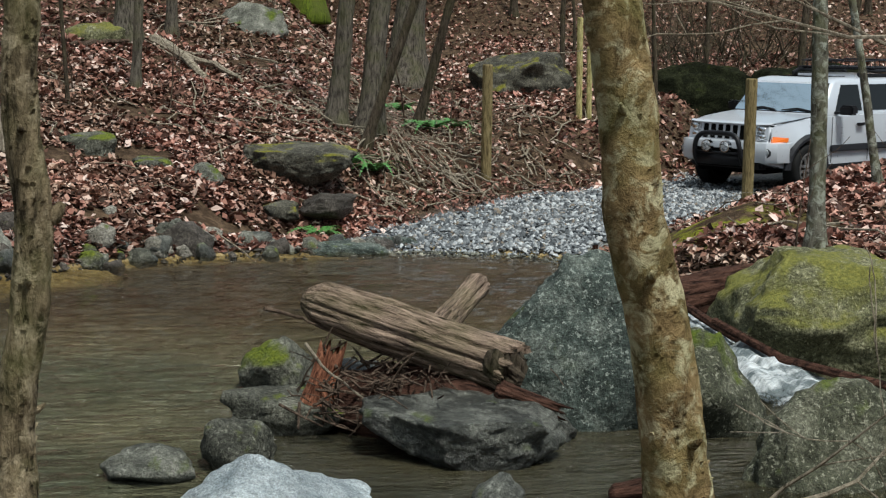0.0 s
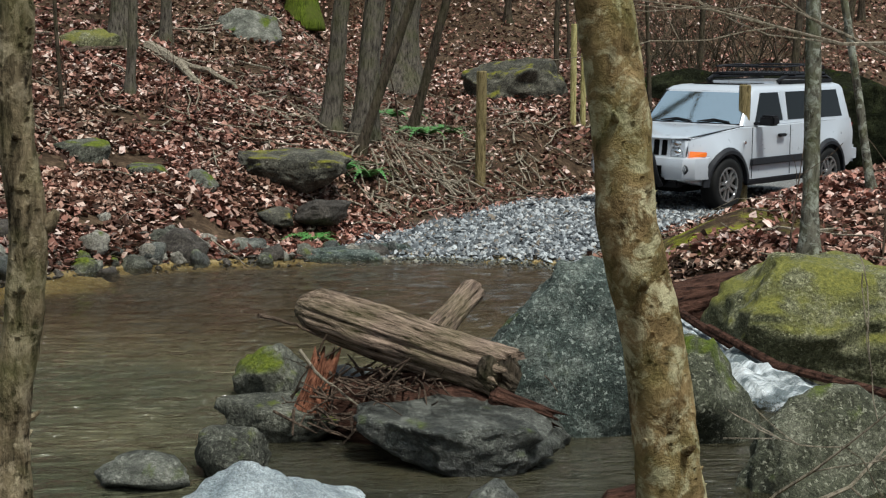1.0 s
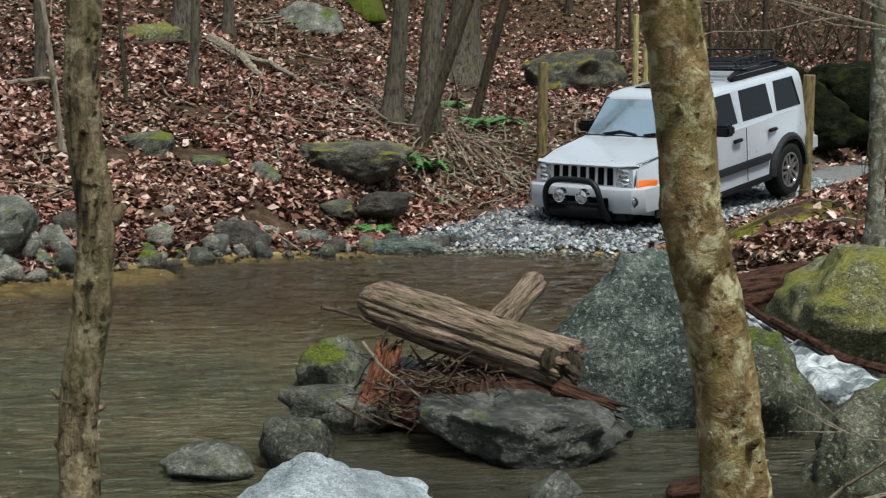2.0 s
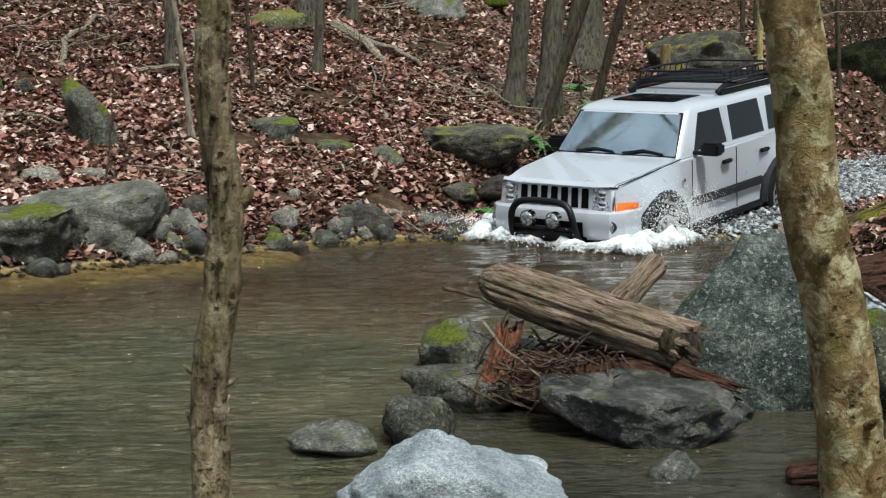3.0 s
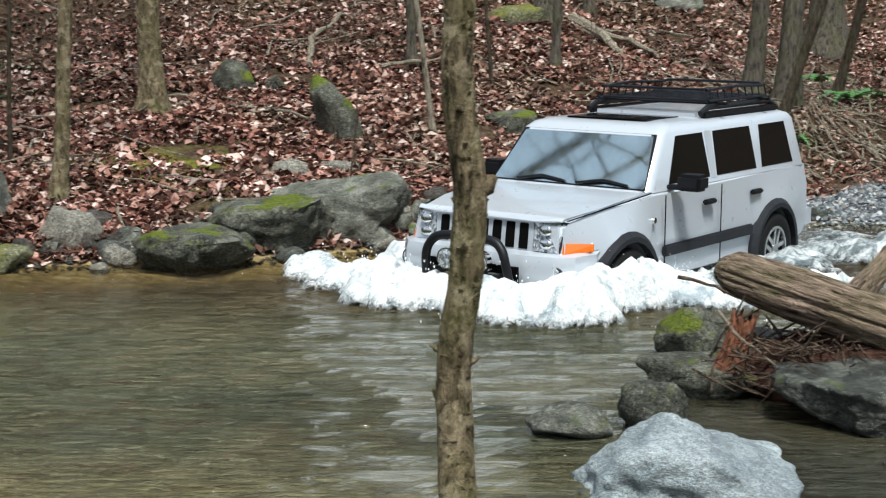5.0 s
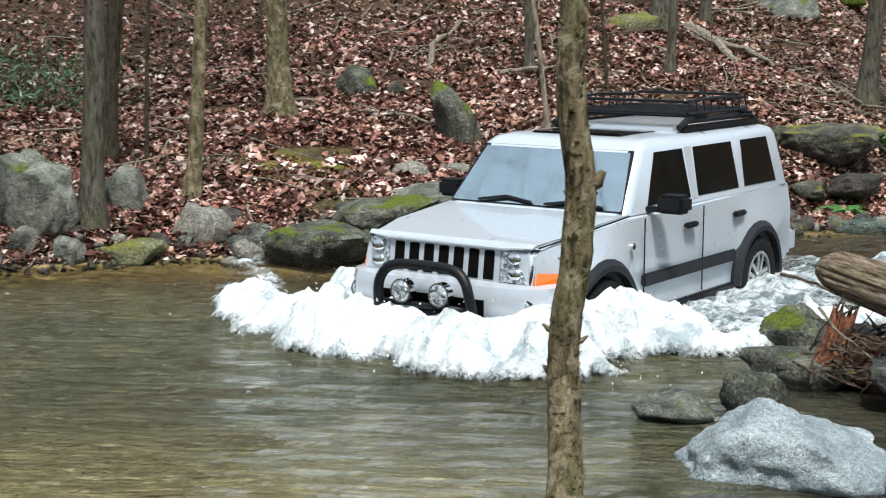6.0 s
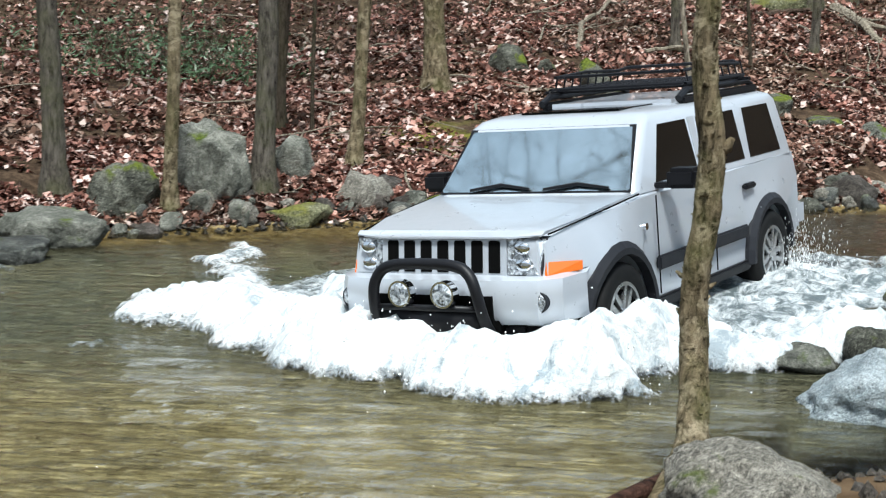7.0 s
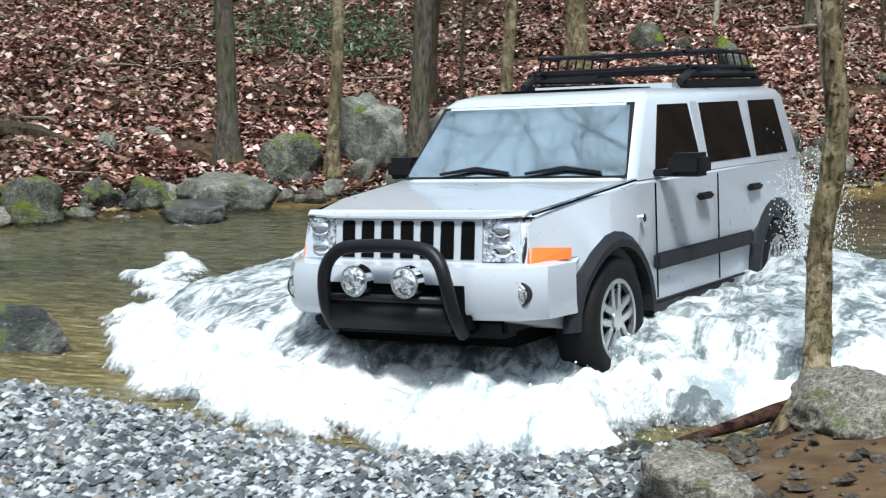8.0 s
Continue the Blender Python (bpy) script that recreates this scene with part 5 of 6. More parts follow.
def solid_body(parent):
    side = [(0.80, 0.46), (0.83, 0.62), (0.80, 0.75), (0.755, 1.00), (0.70, 1.045), (0.3, 1.095), (-0.1, 1.135), (-0.47, 1.165), (-1.2, 1.165), (-2.2, 1.175), (-3.2, 1.185), (-3.62, 1.19), (-3.66, 0.95), (-3.64, 0.6), (-3.55, 0.46)]
    rear, front = arch_points(-BASE, ARCH), arch_points(0, ARCH)
    outline = side + [(x, z) for x, z in rear[::-1]] + [(-2.0, 0.385), (-1.2, 0.385)] + [(x, z) for x, z in front[::-1]]
    bm = bmesh.new()
    sides = {}
    for s in (1, -1):
        verts = []
        for x, z in outline:
            y = waist(x)
            if z > 0.95:
                y -= 0.05 * (z - 0.95) / 0.2 + (0.03 if x > -0.45 else 0)
            if z < 0.6:
                y -= 0.03
            verts.append(bm.verts.new((x, s * y, z)))
        sides[s] = verts
    n = len(outline)
    caps = []
    for s in (1, -1):
        caps.append(bm.faces.new(sides[s] if s > 0 else sides[s][::-1]))
    for k in range(n):
        j = (k + 1) % n
        bm.faces.new((sides[1][k], sides[-1][k], sides[-1][j], sides[1][j]))
    bmesh.ops.recalc_face_normals(bm, faces=bm.faces)
    top = [e for e in bm.edges if all(v.co.z > 0.6 and abs(v.co.y) > 0.5 for v in e.verts) and e.verts[0].co.y * e.verts[1].co.y > 0 and len(e.link_faces) == 2 and any(f in caps for f in e.link_faces)]
    bmesh.ops.bevel(bm, geom=top, offset=0.035, segments=3, affect="EDGES", clamp_overlap=True)
    bmesh.ops.triangulate(bm, faces=[f for f in bm.faces if len(f.verts) > 4])
    return part("body", bm, SILVER, parent, "silver body with dull road film", "angle")


CABIN = (  # the greenhouse, low to high: front x, rear x, half width, height
    (-0.42, -3.60, 0.825, 1.15), (-0.557, -3.57, 0.7925, 1.32), (-0.80, -3.50, 0.735, 1.62), (-0.90, -3.46, 0.70, 1.672), (-1.04, -3.40, 0.62, 1.70), (-1.3, -3.3, 0.4, 1.712))


def cabin_ring(x0, x1, y, z):
    r = 0.10
    pts = []
    for cx, cy, a0 in ((x0 - r, y - r, 0), (x1 + r, y - r, 90), (x1 + r, -y + r, 180), (x0 - r, -y + r, 270)):
        pts += [(cx + r * math.cos(radians(a0 + k * 22.5)), cy + r * math.sin(radians(a0 + k * 22.5)), z) for k in range(5)]
    return pts


def on_side(x, z, s=1, proud=0.004):
    """A point on the cabin's side at a height, standing proud of it."""
    zs, ys = [c[3] for c in CABIN], [c[2] for c in CABIN]
    return Vector((x, s * (float(np.interp(z, zs, ys)) + proud), z))


def on_front(y, z, proud=0.004):
    zs, xs = [c[3] for c in CABIN], [c[0] for c in CABIN]
    return Vector((float(np.interp(z, zs, xs)) + proud, y, z))


def glaze(name, corners, material, parent, push, label=""):
    bm = bmesh.new()
    plate(bm, corners, 0.006, push)
    return part(name, bm, material, parent, label)


def round_lamp(name, x, y, z, r, parent, ring, lens, axis=(1, 0, 0), deep=0.07):
    bm = bmesh.new()
    disc(bm, (x - deep / 2, y, z), axis, r, deep, 24, -0.0)
    lamp = part(name, bm, ring, parent)
    bm = bmesh.new()
    bmesh.ops.create_uvsphere(bm, u_segments=20, v_segments=10, radius=r * 0.86, matrix=Matrix.Translation((x, y, z)) @ Matrix.Diagonal((0.22, 1, 1, 1)))
    part("lens", bm, lens, lamp, "clear ribbed lens", True)
    return lamp


def build_wheel(parent, x, s):
    hub = new("wheel")
    hub.parent = parent
    hub.matrix_basis = pose(x, s * TRACK, WHEEL)
    bm = bmesh.new()
    profile = [(0.235, -0.11), (0.30, -0.125), (0.352, -0.115), (0.372, -0.085), (0.375, 0.0), (0.372, 0.085), (0.352, 0.115), (0.30, 0.125), (0.235, 0.11)]
    rings = []
    for k in range(48):
        a = 2 * math.pi * k / 48
        tread = 0.008 if k % 2 else 0.0
        rings.append([bm.verts.new(((r - (tread if r > 0.36 else 0)) * math.cos(a), w, (r - (tread if r > 0.36 else 0)) * math.sin(a))) for r, w in profile])
    for k in range(48):
        a, b = rings[k], rings[(k + 1) % 48]
        for j in range(len(profile) - 1):
            bm.faces.new((a[j], a[j + 1], b[j + 1], b[j]))
    bmesh.ops.recalc_face_normals(bm, faces=bm.faces)
    part("tyre", bm, RUBBER, hub, "black all-terrain tyre", True)
    bm = bmesh.new()
    disc(bm, (0, s * 0.02, 0), (0, 1, 0), 0.228, 0.12, 32)
    part("brake", bm, UNDERBODY, hub)
    bm = bmesh.new()
    for k in range(5):
        a = 2 * math.pi * k / 5
        out, across = Vector((math.cos(a), 0, math.sin(a))), Vector((-math.sin(a), 0, math.cos(a)))
        for o in (-0.032, 0.032):
            pts = [out * 0.05 + across * (o - 0.02), out * 0.225 + across * (o * 1.5 - 0.018), out * 0.225 + across * (o * 1.5 + 0.018), out * 0.05 + across * (o + 0.02)]
            plate(bm, [p + Vector((0, s * 0.105, 0)) for p in pts], 0.03, (0, -s, 0))
    disc(bm, (0, s * 0.095, 0), (0, 1, 0), 0.06, 0.035, 16)
    for k in range(32):
        a, b = 2 * math.pi * k / 32, 2 * math.pi * (k + 1) / 32
        q = [(0.215, a), (0.24, a), (0.24, b), (0.215, b)]
        plate(bm, [Vector((r * math.cos(t), s * 0.115, r * math.sin(t))) for r, t in q], 0.05, (0, -s, 0))
    part("rim", bm, ALLOY, hub, "five-spoke alloy rim")
    return hub


def build_car():
    car = new("car")
    solid_body(car)
    bm = bmesh.new()
    rings = [[bm.verts.new(p) for p in cabin_ring(*row)] for row in CABIN]
    for a, b in zip(rings[:-1], rings[1:]):
        for k in range(20):
            bm.faces.new((a[k], a[(k + 1) % 20], b[(k + 1) % 20], b[k]))
    bm.faces.new(rings[-1])
    bmesh.ops.recalc_face_normals(bm, faces=bm.faces)
    roof = part("cabin", bm, SILVER, car, "silver roof and pillars", True)
    # the stepped rear roof
    bm = bmesh.new()
    box(bm, -3.3, -1.75, -0.56, 0.56, 1.66, 1.742, 0.035)
    part("raised_roof", bm, SILVER, car)
    bm = bmesh.new()
    box(bm, -1.68, -1.08, -0.42, 0.42, 1.705, 1.72, 0.006)
    part("sunroof", bm, TINT, car, "dark glass sunroof")
    # glass
    screen = [on_front(0.765, 1.185), on_front(0.775, 1.20), on_front(0.665, 1.605), on_front(-0.665, 1.605), on_front(-0.775, 1.20), on_front(-0.765, 1.185)]
    glaze("windscreen", screen, SCREEN, car, (-1, 0, -0.3), "windscreen that mirrors the bright sky")
    bm = bmesh.new()
    grow = [on_front(0.79, 1.172, 0.002), on_front(0.69, 1.622, 0.002), on_front(-0.69, 1.622, 0.002), on_front(-0.79, 1.172, 0.002)]
    plate(bm, grow, 0.005, (-1, 0, -0.3))
    part("windscreen_seal", bm, BLACK_TRIM, car)
    for s in (1, -1):
        for x0, x1, t0, t1 in ((-0.80, -1.56, -1.03, -1.52), (-1.70, -2.50, -1.72, -2.46), (-2.62, -3.30, -2.66, -3.22)):
            pane = [on_side(x0, 1.20, s), on_side(x1, 1.20, s), on_side(t1 + 0.03, 1.60, s), on_side(t1, 1.58, s), on_side(t0 + 0.0, 1.60, s)]
            pane = [on_side(x0, 1.20, s), on_side(x1, 1.20, s), on_side(t1, 1.60, s), on_side(t0, 1.60, s)]
            glaze("side_window", pane if s < 0 else pane[::-1], TINT, car, (0, -s, 0), "black tinted side window")
        bm = bmesh.new()
        plate(bm, [on_side(-1.59, 1.19, s, 0.005), on_side(-1.67, 1.19, s, 0.005), on_side(-1.68, 1.61, s, 0.005), on_side(-1.56, 1.61, s, 0.005)][::s], 0.004, (0, -s, 0))
        part("pillar", bm, SILVER, car)
        # mirrors, handles, mouldings
        bm = bmesh.new()
        box(bm, -0.93, -0.74, s * 1.03 - 0.115, s * 1.03 + 0.115, 1.155, 1.30, 0.03)
        box(bm, -0.86, -0.76, s * 0.88 - 0.09, s * 0.88 + 0.09, 1.16, 1.20, 0.01)
        part("mirror", bm, BLACK_TRIM, car, "black door mirror")
        for x in (-1.42, -2.36):
            bm = bmesh.new()
            box(bm, x - 0.10, x + 0.10, s * 0.897 - 0.025, s * 0.897 + 0.025, 0.972, 1.018, 0.012)
            part("door_handle", bm, BLACK_TRIM, car)
        bm = bmesh.new()
        box(bm, -2.26, -0.58, s * 0.905 - 0.02, s * 0.905 + 0.02, 0.60, 0.70, 0.012)
        part("side_moulding", bm, GRAY_TRIM, car, "dark gray door moulding")
        bm = bmesh.new()
        box(bm, -2.3, -0.5, s * 0.87 - 0.04, s * 0.87 + 0.04, 0.33, 0.41, 0.015)
        part("sill", bm, BLACK_TRIM, car)
        for x in (-0.60, -1.63, -2.56):
            bm = bmesh.new()
            if x > -2:
                box(bm, x - 0.004, x + 0.004, s * 0.9035 - 0.004, s * 0.9035 + 0.004, 0.43, 1.13)
                part("door_gap", bm, UNDERBODY, car)
            else:
                bm.free()
        for cx in (0.0, -BASE):
            bm = bmesh.new()
            pts_out, pts_in = arch_points(cx, ARCH + 0.07, 0.37), arch_points(cx, ARCH - 0.02, 0.37)
            rings = []
            for p, q in zip(pts_in, pts_out):
                y = max(waist(p[0]), 0.80) + 0.018
                rings.append([bm.verts.new((x, s * (y + o), z)) for (x, z), o in ((p, -0.05), (p, 0.02), (((p[0] + q[0]) / 2, (p[1] + q[1]) / 2), 0.022), (q, -0.015), (q, -0.05))])
            for g, h in zip(rings[:-1], rings[1:]):
                for k in range(4):
                    bm.faces.new((g[k], g[k + 1], h[k + 1], h[k]))
            bm.faces.new(rings[0]), bm.faces.new(rings[-1])
            bmesh.ops.recalc_face_normals(bm, faces=bm.faces)
            part("fender_flare", bm, GRAY_TRIM, car, "dark plastic wheel arch flare")
        # front lamps
        bm = bmesh.new()
        plate(bm, [(0.805, s * 0.49, 0.79), (0.795, s * 0.71, 0.79), (0.735, s * 0.735, 0.80), (0.70, s * 0.73, 1.01), (0.765, s * 0.69, 1.02), (0.775, s * 0.49, 1.02)][::s], 0.05, (-1, 0, 0))
        head = part("headlight", bm, LAMP_LENS, car, "square clear headlight")
        bm = bmesh.new()
        plate(bm, [(0.802, s * 0.478, 0.777), (0.79, s * 0.718, 0.777), (0.728, s * 0.746, 0.787), (0.692, s * 0.741, 1.022), (0.758, s * 0.70, 1.033), (0.768, s * 0.478, 1.033)][::s], 0.04, (-1, 0, 0))
        part("bezel", bm, GRAY_TRIM, head, "dark headlight surround")
        for z in (0.85, 0.96):
            bm = bmesh.new()
            bmesh.ops.create_uvsphere(bm, u_segments=16, v_segments=8, radius=0.05, matrix=Matrix.Translation((0.79, s * 0.60, z)) @ Matrix.Diagonal((0.35, 1.2, 0.85, 1)))
            part("reflector", bm, CHROME, head, "", True)
        bm = bmesh.new()
        plate(bm, [(0.765, s * 0.755, 0.78), (0.52, s * 0.885, 0.785), (0.515, s * 0.885, 0.845), (0.745, s * 0.745, 0.865)][::s], 0.03, (-0.3, -s, 0))
        part("marker_light", bm, AMBER, car, "amber side marker")
        round_lamp("fog_light", 0.868, s * 0.725, 0.625, 0.075, car, GRAY_TRIM, LAMP_LENS)
        bm = bmesh.new()
        box(bm, -3.685, -3.60, s * 0.74 - 0.06, s * 0.74 + 0.06, 0.78, 1.10, 0.02)
        part("tail_light", bm, RED_LENS, car, "red tail light")
        bm = bmesh.new()
        tube(bm, [(-1.75, s * 0.60, 1.745), (-1.9, s * 0.60, 1.80), (-3.15, s * 0.59, 1.80), (-3.3, s * 0.58, 1.76)], [0.028, 0.03, 0.03, 0.026], 8)
        box(bm, -3.32, -1.78, s * 0.60 - 0.035, s * 0.60 + 0.035, 1.70, 1.76, 0.015)
        part("roof_rail", bm, BLACK_TRIM, car, "black roof rail")
    # grille, with seven slots
    bm = bmesh.new()
    plate(bm, [(0.812, 0.485, 0.77), (0.782, 0.485, 1.03), (0.782, -0.485, 1.03), (0.812, -0.485, 0.77)], 0.04, (-1, 0, 0))
    grille = part("grille", bm, SILVER, car, "silver seven-slot grille")
    for k in range(7):
        y = (k - 3) * 0.132
        bm = bmesh.new()
        plate(bm, [(0.8135, y + 0.043, 0.80), (0.789, y + 0.043, 1.0), (0.787, y + 0.03, 1.008), (0.787, y - 0.03, 1.008), (0.789, y - 0.043, 1.0), (0.8135, y - 0.043, 0.80)], 0.006, (-1, 0, 0))
        part("slot", bm, UNDERBODY, grille, "black grille slot")
    bm = bmesh.new()
    plate(bm, [(0.81, 0.50, 1.022), (0.74, 0.72, 1.028), (0.70, 0.73, 1.05), (0.70, -0.73, 1.05), (0.74, -0.72, 1.028), (0.81, -0.50, 1.022)], 0.012, (0, 0, 1))
    part("hood_lip", bm, SILVER, car)
    for s in (1, -1):
        bm = bmesh.new()
        path = [(0.70, s * 0.748, 1.038), (0.3, s * 0.80, 1.085), (-0.1, s * 0.83, 1.125), (-0.46, s * 0.84, 1.155)]
        tube(bm, path, [0.006] * 4, 6)
        part("hood_gap", bm, UNDERBODY, car)
    # bumper
    bm = bmesh.new()
    outer = [(0.50, 0.90), (0.76, 0.86), (0.885, 0.74), (0.925, 0.50), (0.935, 0.25), (0.935, -0.25), (0.925, -0.50), (0.885, -0.74), (0.76, -0.86), (0.50, -0.90)]
    levels = ((0.48, -0.03), (0.53, 0.0), (0.70, 0.0), (0.765, -0.02), (0.785, -0.12))
    rings = [[bm.verts.new((x + o, y * (1 + 0.3 * o), z)) for x, y in outer] for z, o in levels]
    for a, b in zip(rings[:-1], rings[1:]):
        for k in range(len(outer) - 1):
            bm.faces.new((a[k], a[k + 1], b[k + 1], b[k]))
    back = [bm.verts.new((0.45, v.co.y, 0.785)) for v in rings[-1]]
    for k in range(len(outer) - 1):
        bm.faces.new((rings[-1][k], rings[-1][k + 1], back[k + 1], back[k]))
    bmesh.ops.recalc_face_normals(bm, faces=bm.faces)
    bumper = part("front_bumper", bm, SILVER, car, "silver front bumper", "angle")
    bm = bmesh.new()
    box(bm, 0.5, 0.945, -0.47, 0.47, 0.40, 0.70, 0.03)
    part("bumper_intake", bm, UNDERBODY, bumper, "black lower intake")
    bm = bmesh.new()
    box(bm, 0.35, 0.84, -0.64, 0.64, 0.37, 0.485, 0.03)
    part("lower_valance", bm, BLACK_TRIM, bumper)
    # bull bar and its two lamps
    bm = bmesh.new()
    bar = [(0.92, -0.42, 0.40), (1.02, -0.42, 0.52), (1.06, -0.40, 0.72), (1.05, -0.36, 0.82), (1.04, -0.27, 0.885), (1.04, 0.0, 0.895), (1.04, 0.27, 0.885), (1.05, 0.36, 0.82), (1.06, 0.40, 0.72), (1.02, 0.42, 0.52), (0.92, 0.42, 0.40)]
    smooth_bar = [Vector(p) for p in bar]
    for _ in range(2):
        smooth_bar = [smooth_bar[0]] + [q for a, b in zip(smooth_bar[:-1], smooth_bar[1:]) for q in (a.lerp(b, 0.25), a.lerp(b, 0.75))] + [smooth_bar[-1]]
    tube(bm, smooth_bar, [0.038] * len(smooth_bar), 12)
    tube(bm, [(1.03, -0.41, 0.60), (1.03, 0.41, 0.60)], [0.022] * 2, 10)
    box(bm, 0.95, 1.03, -0.40, 0.40, 0.42, 0.60, 0.02)
    bull = part("bull_bar", bm, BLACK_TRIM, car, "black tubular bull bar", True)
    for y in (-0.165, 0.165):
        round_lamp("driving_light", 1.10, y, 0.70, 0.088, bull, CHROME, LAMP_LENS)
    # wipers, badge, underside, rear
    for y0, y1 in ((0.10, 0.62), (-0.52, -0.02)):
        bm = bmesh.new()
        tube(bm, [on_front(y0, 1.20, 0.03), on_front((y0 + y1) / 2, 1.235, 0.03), on_front(y1, 1.205, 0.025)], [0.011, 0.014, 0.01], 6)
        part("wiper", bm, BLACK_TRIM, car)
    bm = bmesh.new()
    disc(bm, (-0.44, 0.888, 0.93), (0, 1, 0), 0.026, 0.02, 16)
    part("badge", bm, CHROME, car)
    bm = bmesh.new()
    box(bm, -3.5, 0.7, -0.62, 0.62, 0.30, 0.75, 0.03)
    box(bm, -3.3, 0.45, -0.80, 0.80, 0.78, 1.0, 0.03)
    part("underbody", bm, UNDERBODY, car)
    bm = bmesh.new()
    box(bm, -3.80, -3.50, -0.84, 0.84, 0.48, 0.74, 0.05)
    part("rear_bumper", bm, SILVER, car)
    # roof basket
    bm = bmesh.new()
    for z, i in ((1.85, 0.0), (1.97, 0.0)):
        loop = [(-1.95, 0.55 - i, z), (-1.9, 0.60, z), (-3.1, 0.60, z), (-3.15, 0.55, z), (-3.15, -0.55, z), (-3.1, -0.60, z), (-1.9, -0.60, z), (-1.95, -0.55, z), (-1.95, 0.55, z)]
        if z > 1.9:
            loop = [(-2.0, 0.5, z - 0.02), (-1.93, 0.56, z - 0.02), (-2.5, 0.58, z), (-3.1, 0.56, z - 0.02), (-3.14, 0.5, z), (-3.14, -0.5, z), (-3.1, -0.56, z - 0.02), (-2.5, -0.58, z), (-1.93, -0.56, z - 0.02), (-2.0, -0.5, z - 0.02), (-2.0, 0.5, z - 0.02)]
        tube(bm, loop, [0.014] * len(loop), 6)
    basket = part("roof_basket", bm, BLACK_TRIM, car, "black steel roof basket")
    for k in range(9):
        x = -1.98 - k * 0.143
        bm = bmesh.new()
        tube(bm, [(x, -0.59, 1.85), (x, 0.59, 1.85)], [0.009] * 2, 5)
        for s in (1, -1):
            tube(bm, [(x, s * 0.59, 1.85), (x, s * 0.565, 1.965)], [0.008] * 2, 5)
        part("bar", bm, BLACK_TRIM, basket)
    for x in (-2.05, -2.95):
        bm = bmesh.new()
        box(bm, x - 0.025, x + 0.025, -0.72, 0.72, 1.815, 1.84, 0.008)
        part("cross_bar", bm, BLACK_TRIM, basket)
    wheels = [build_wheel(car, x, s) for x in (0.0, -BASE) for s in (1, -1)]
    tagged(car, "silver four-door off-road car with a black bull bar", "car")
    return car, wheels


car, wheels = build_car()


# ---- splash: lumps of white water that travel with the car ----
def around_car(x, y):
    """Distance outward from the car's outline."""
    return np.hypot(np.maximum(np.maximum(x - 0.85, -2.9 - x), 0), np.maximum(np.abs(y) - 0.82, 0))


def churn(x, y, size, seed):
    return np.array([fuzz((a, b, seed), size, seed) for a, b in zip(x, y)])


def wave_sheet(name, x0, x1, y0, y1, rise, material, label, seed, gridstep=0.06, cuts=(-0.7, 0.7)):
    """A lumpy sheet of white water; only what stands above its own zero level is kept."""
    xs, ys = np.arange(x0, x1, gridstep), np.arange(y0, y1, gridstep)
    x, y = [a.ravel() for a in np.meshgrid(xs, ys)]
    shift = churn(x, y, 0.7, seed + 4)
    z = rise(x + 0.28 * shift, y + 0.28 * churn(x, y, 0.7, seed + 6))
    z = z + np.clip(z + 0.06, 0, 0.22) * (0.4 * churn(x, y, 0.45, seed) + 0.3 * churn(x, y, 0.16, seed + 2)) + 0.022 * churn(x, y, 0.24, seed + 5) + 0.014 * churn(x, y, 0.08, seed + 3)
    x2 = x + 0.03 * churn(x, y, 0.2, seed + 7)
    y2 = y + 0.03 * churn(x, y, 0.2, seed + 9)
    faces = grid_faces(len(xs), len(ys))
    faces = faces[z[faces].max(1) > -0.4]
    verts, middle = np.stack([x2, y2, z], 1), y[faces].mean(1)
    thing = new(name)
    for low, high in zip((-99, *cuts), (*cuts, 99)):
        some = faces[(middle >= low) & (middle < high)]
        used = np.unique(some)
        again = np.zeros(len(x), int)
        again[used] = np.arange(len(used))
        ob = cloud("crest", verts[used], again[some], material)
        ob.data.polygons.foreach_set("use_smooth", [True] * len(ob.data.polygons))
        ob.parent = thing
    return tagged(thing, label, "splash")


def front_line(y):
    """How far ahead of the axle the thrown water reaches, across the car."""
    return np.interp(y, (-7.0, -6.0, -4.6, -3.3, -2.3, -1.6, -0.5, 0.3, 0.9, 1.4, 1.9, 2.3, 3.0), (-6.0, -4.2, -1.9, -0.1, 0.95, 1.35, 1.45, 1.25, 0.95, 0.5, 0.05, -0.8, -3.5))


def bow_rise(x, y):
    s = around_car(x, y)
    front = step(-1.6, 0.3, x)
    return 0.22 * front * np.exp(-((s - 0.22) / 0.26) ** 2) * (0.75 + 0.4 * step(0.3, 1.2, np.abs(y))) - 0.04 - 0.6 * step(0.4, 1.2, s) - 0.12 * (1 - front) - 0.4 * step(-1.7, -2.1, x) - 0.25 * (s < 0.02)


def surge_rise(x, y):
    e = front_line(y) - x - 0.16
    arm = step(-1.9, -3.4, y)
    width = 0.42 - 0.17 * arm
    crest = np.exp(-((e - 0.45) / width) ** 2)
    return (0.16 - 0.13 * arm) * crest + 0.01 - 0.035 * arm - 0.32 * step(0.15, -0.45, e) - (0.10 + 0.05 * arm) * step(0.7, 1.5, e) - 0.3 * step(2.2, 3.4, e) - 0.2 * step(-1.6, -3.6, x)


def churn_rise(x, y):
    e = front_line(y) - x
    s = around_car(x, y)
    return 0.05 * step(0.9, 0.2, s) - 0.06 * step(0.5, 1.4, s) - 0.5 * step(1.3, -0.3, e) - 0.3 * step(1.6, 2.6, s) - 0.4 * step(-3.6, -4.4, x)


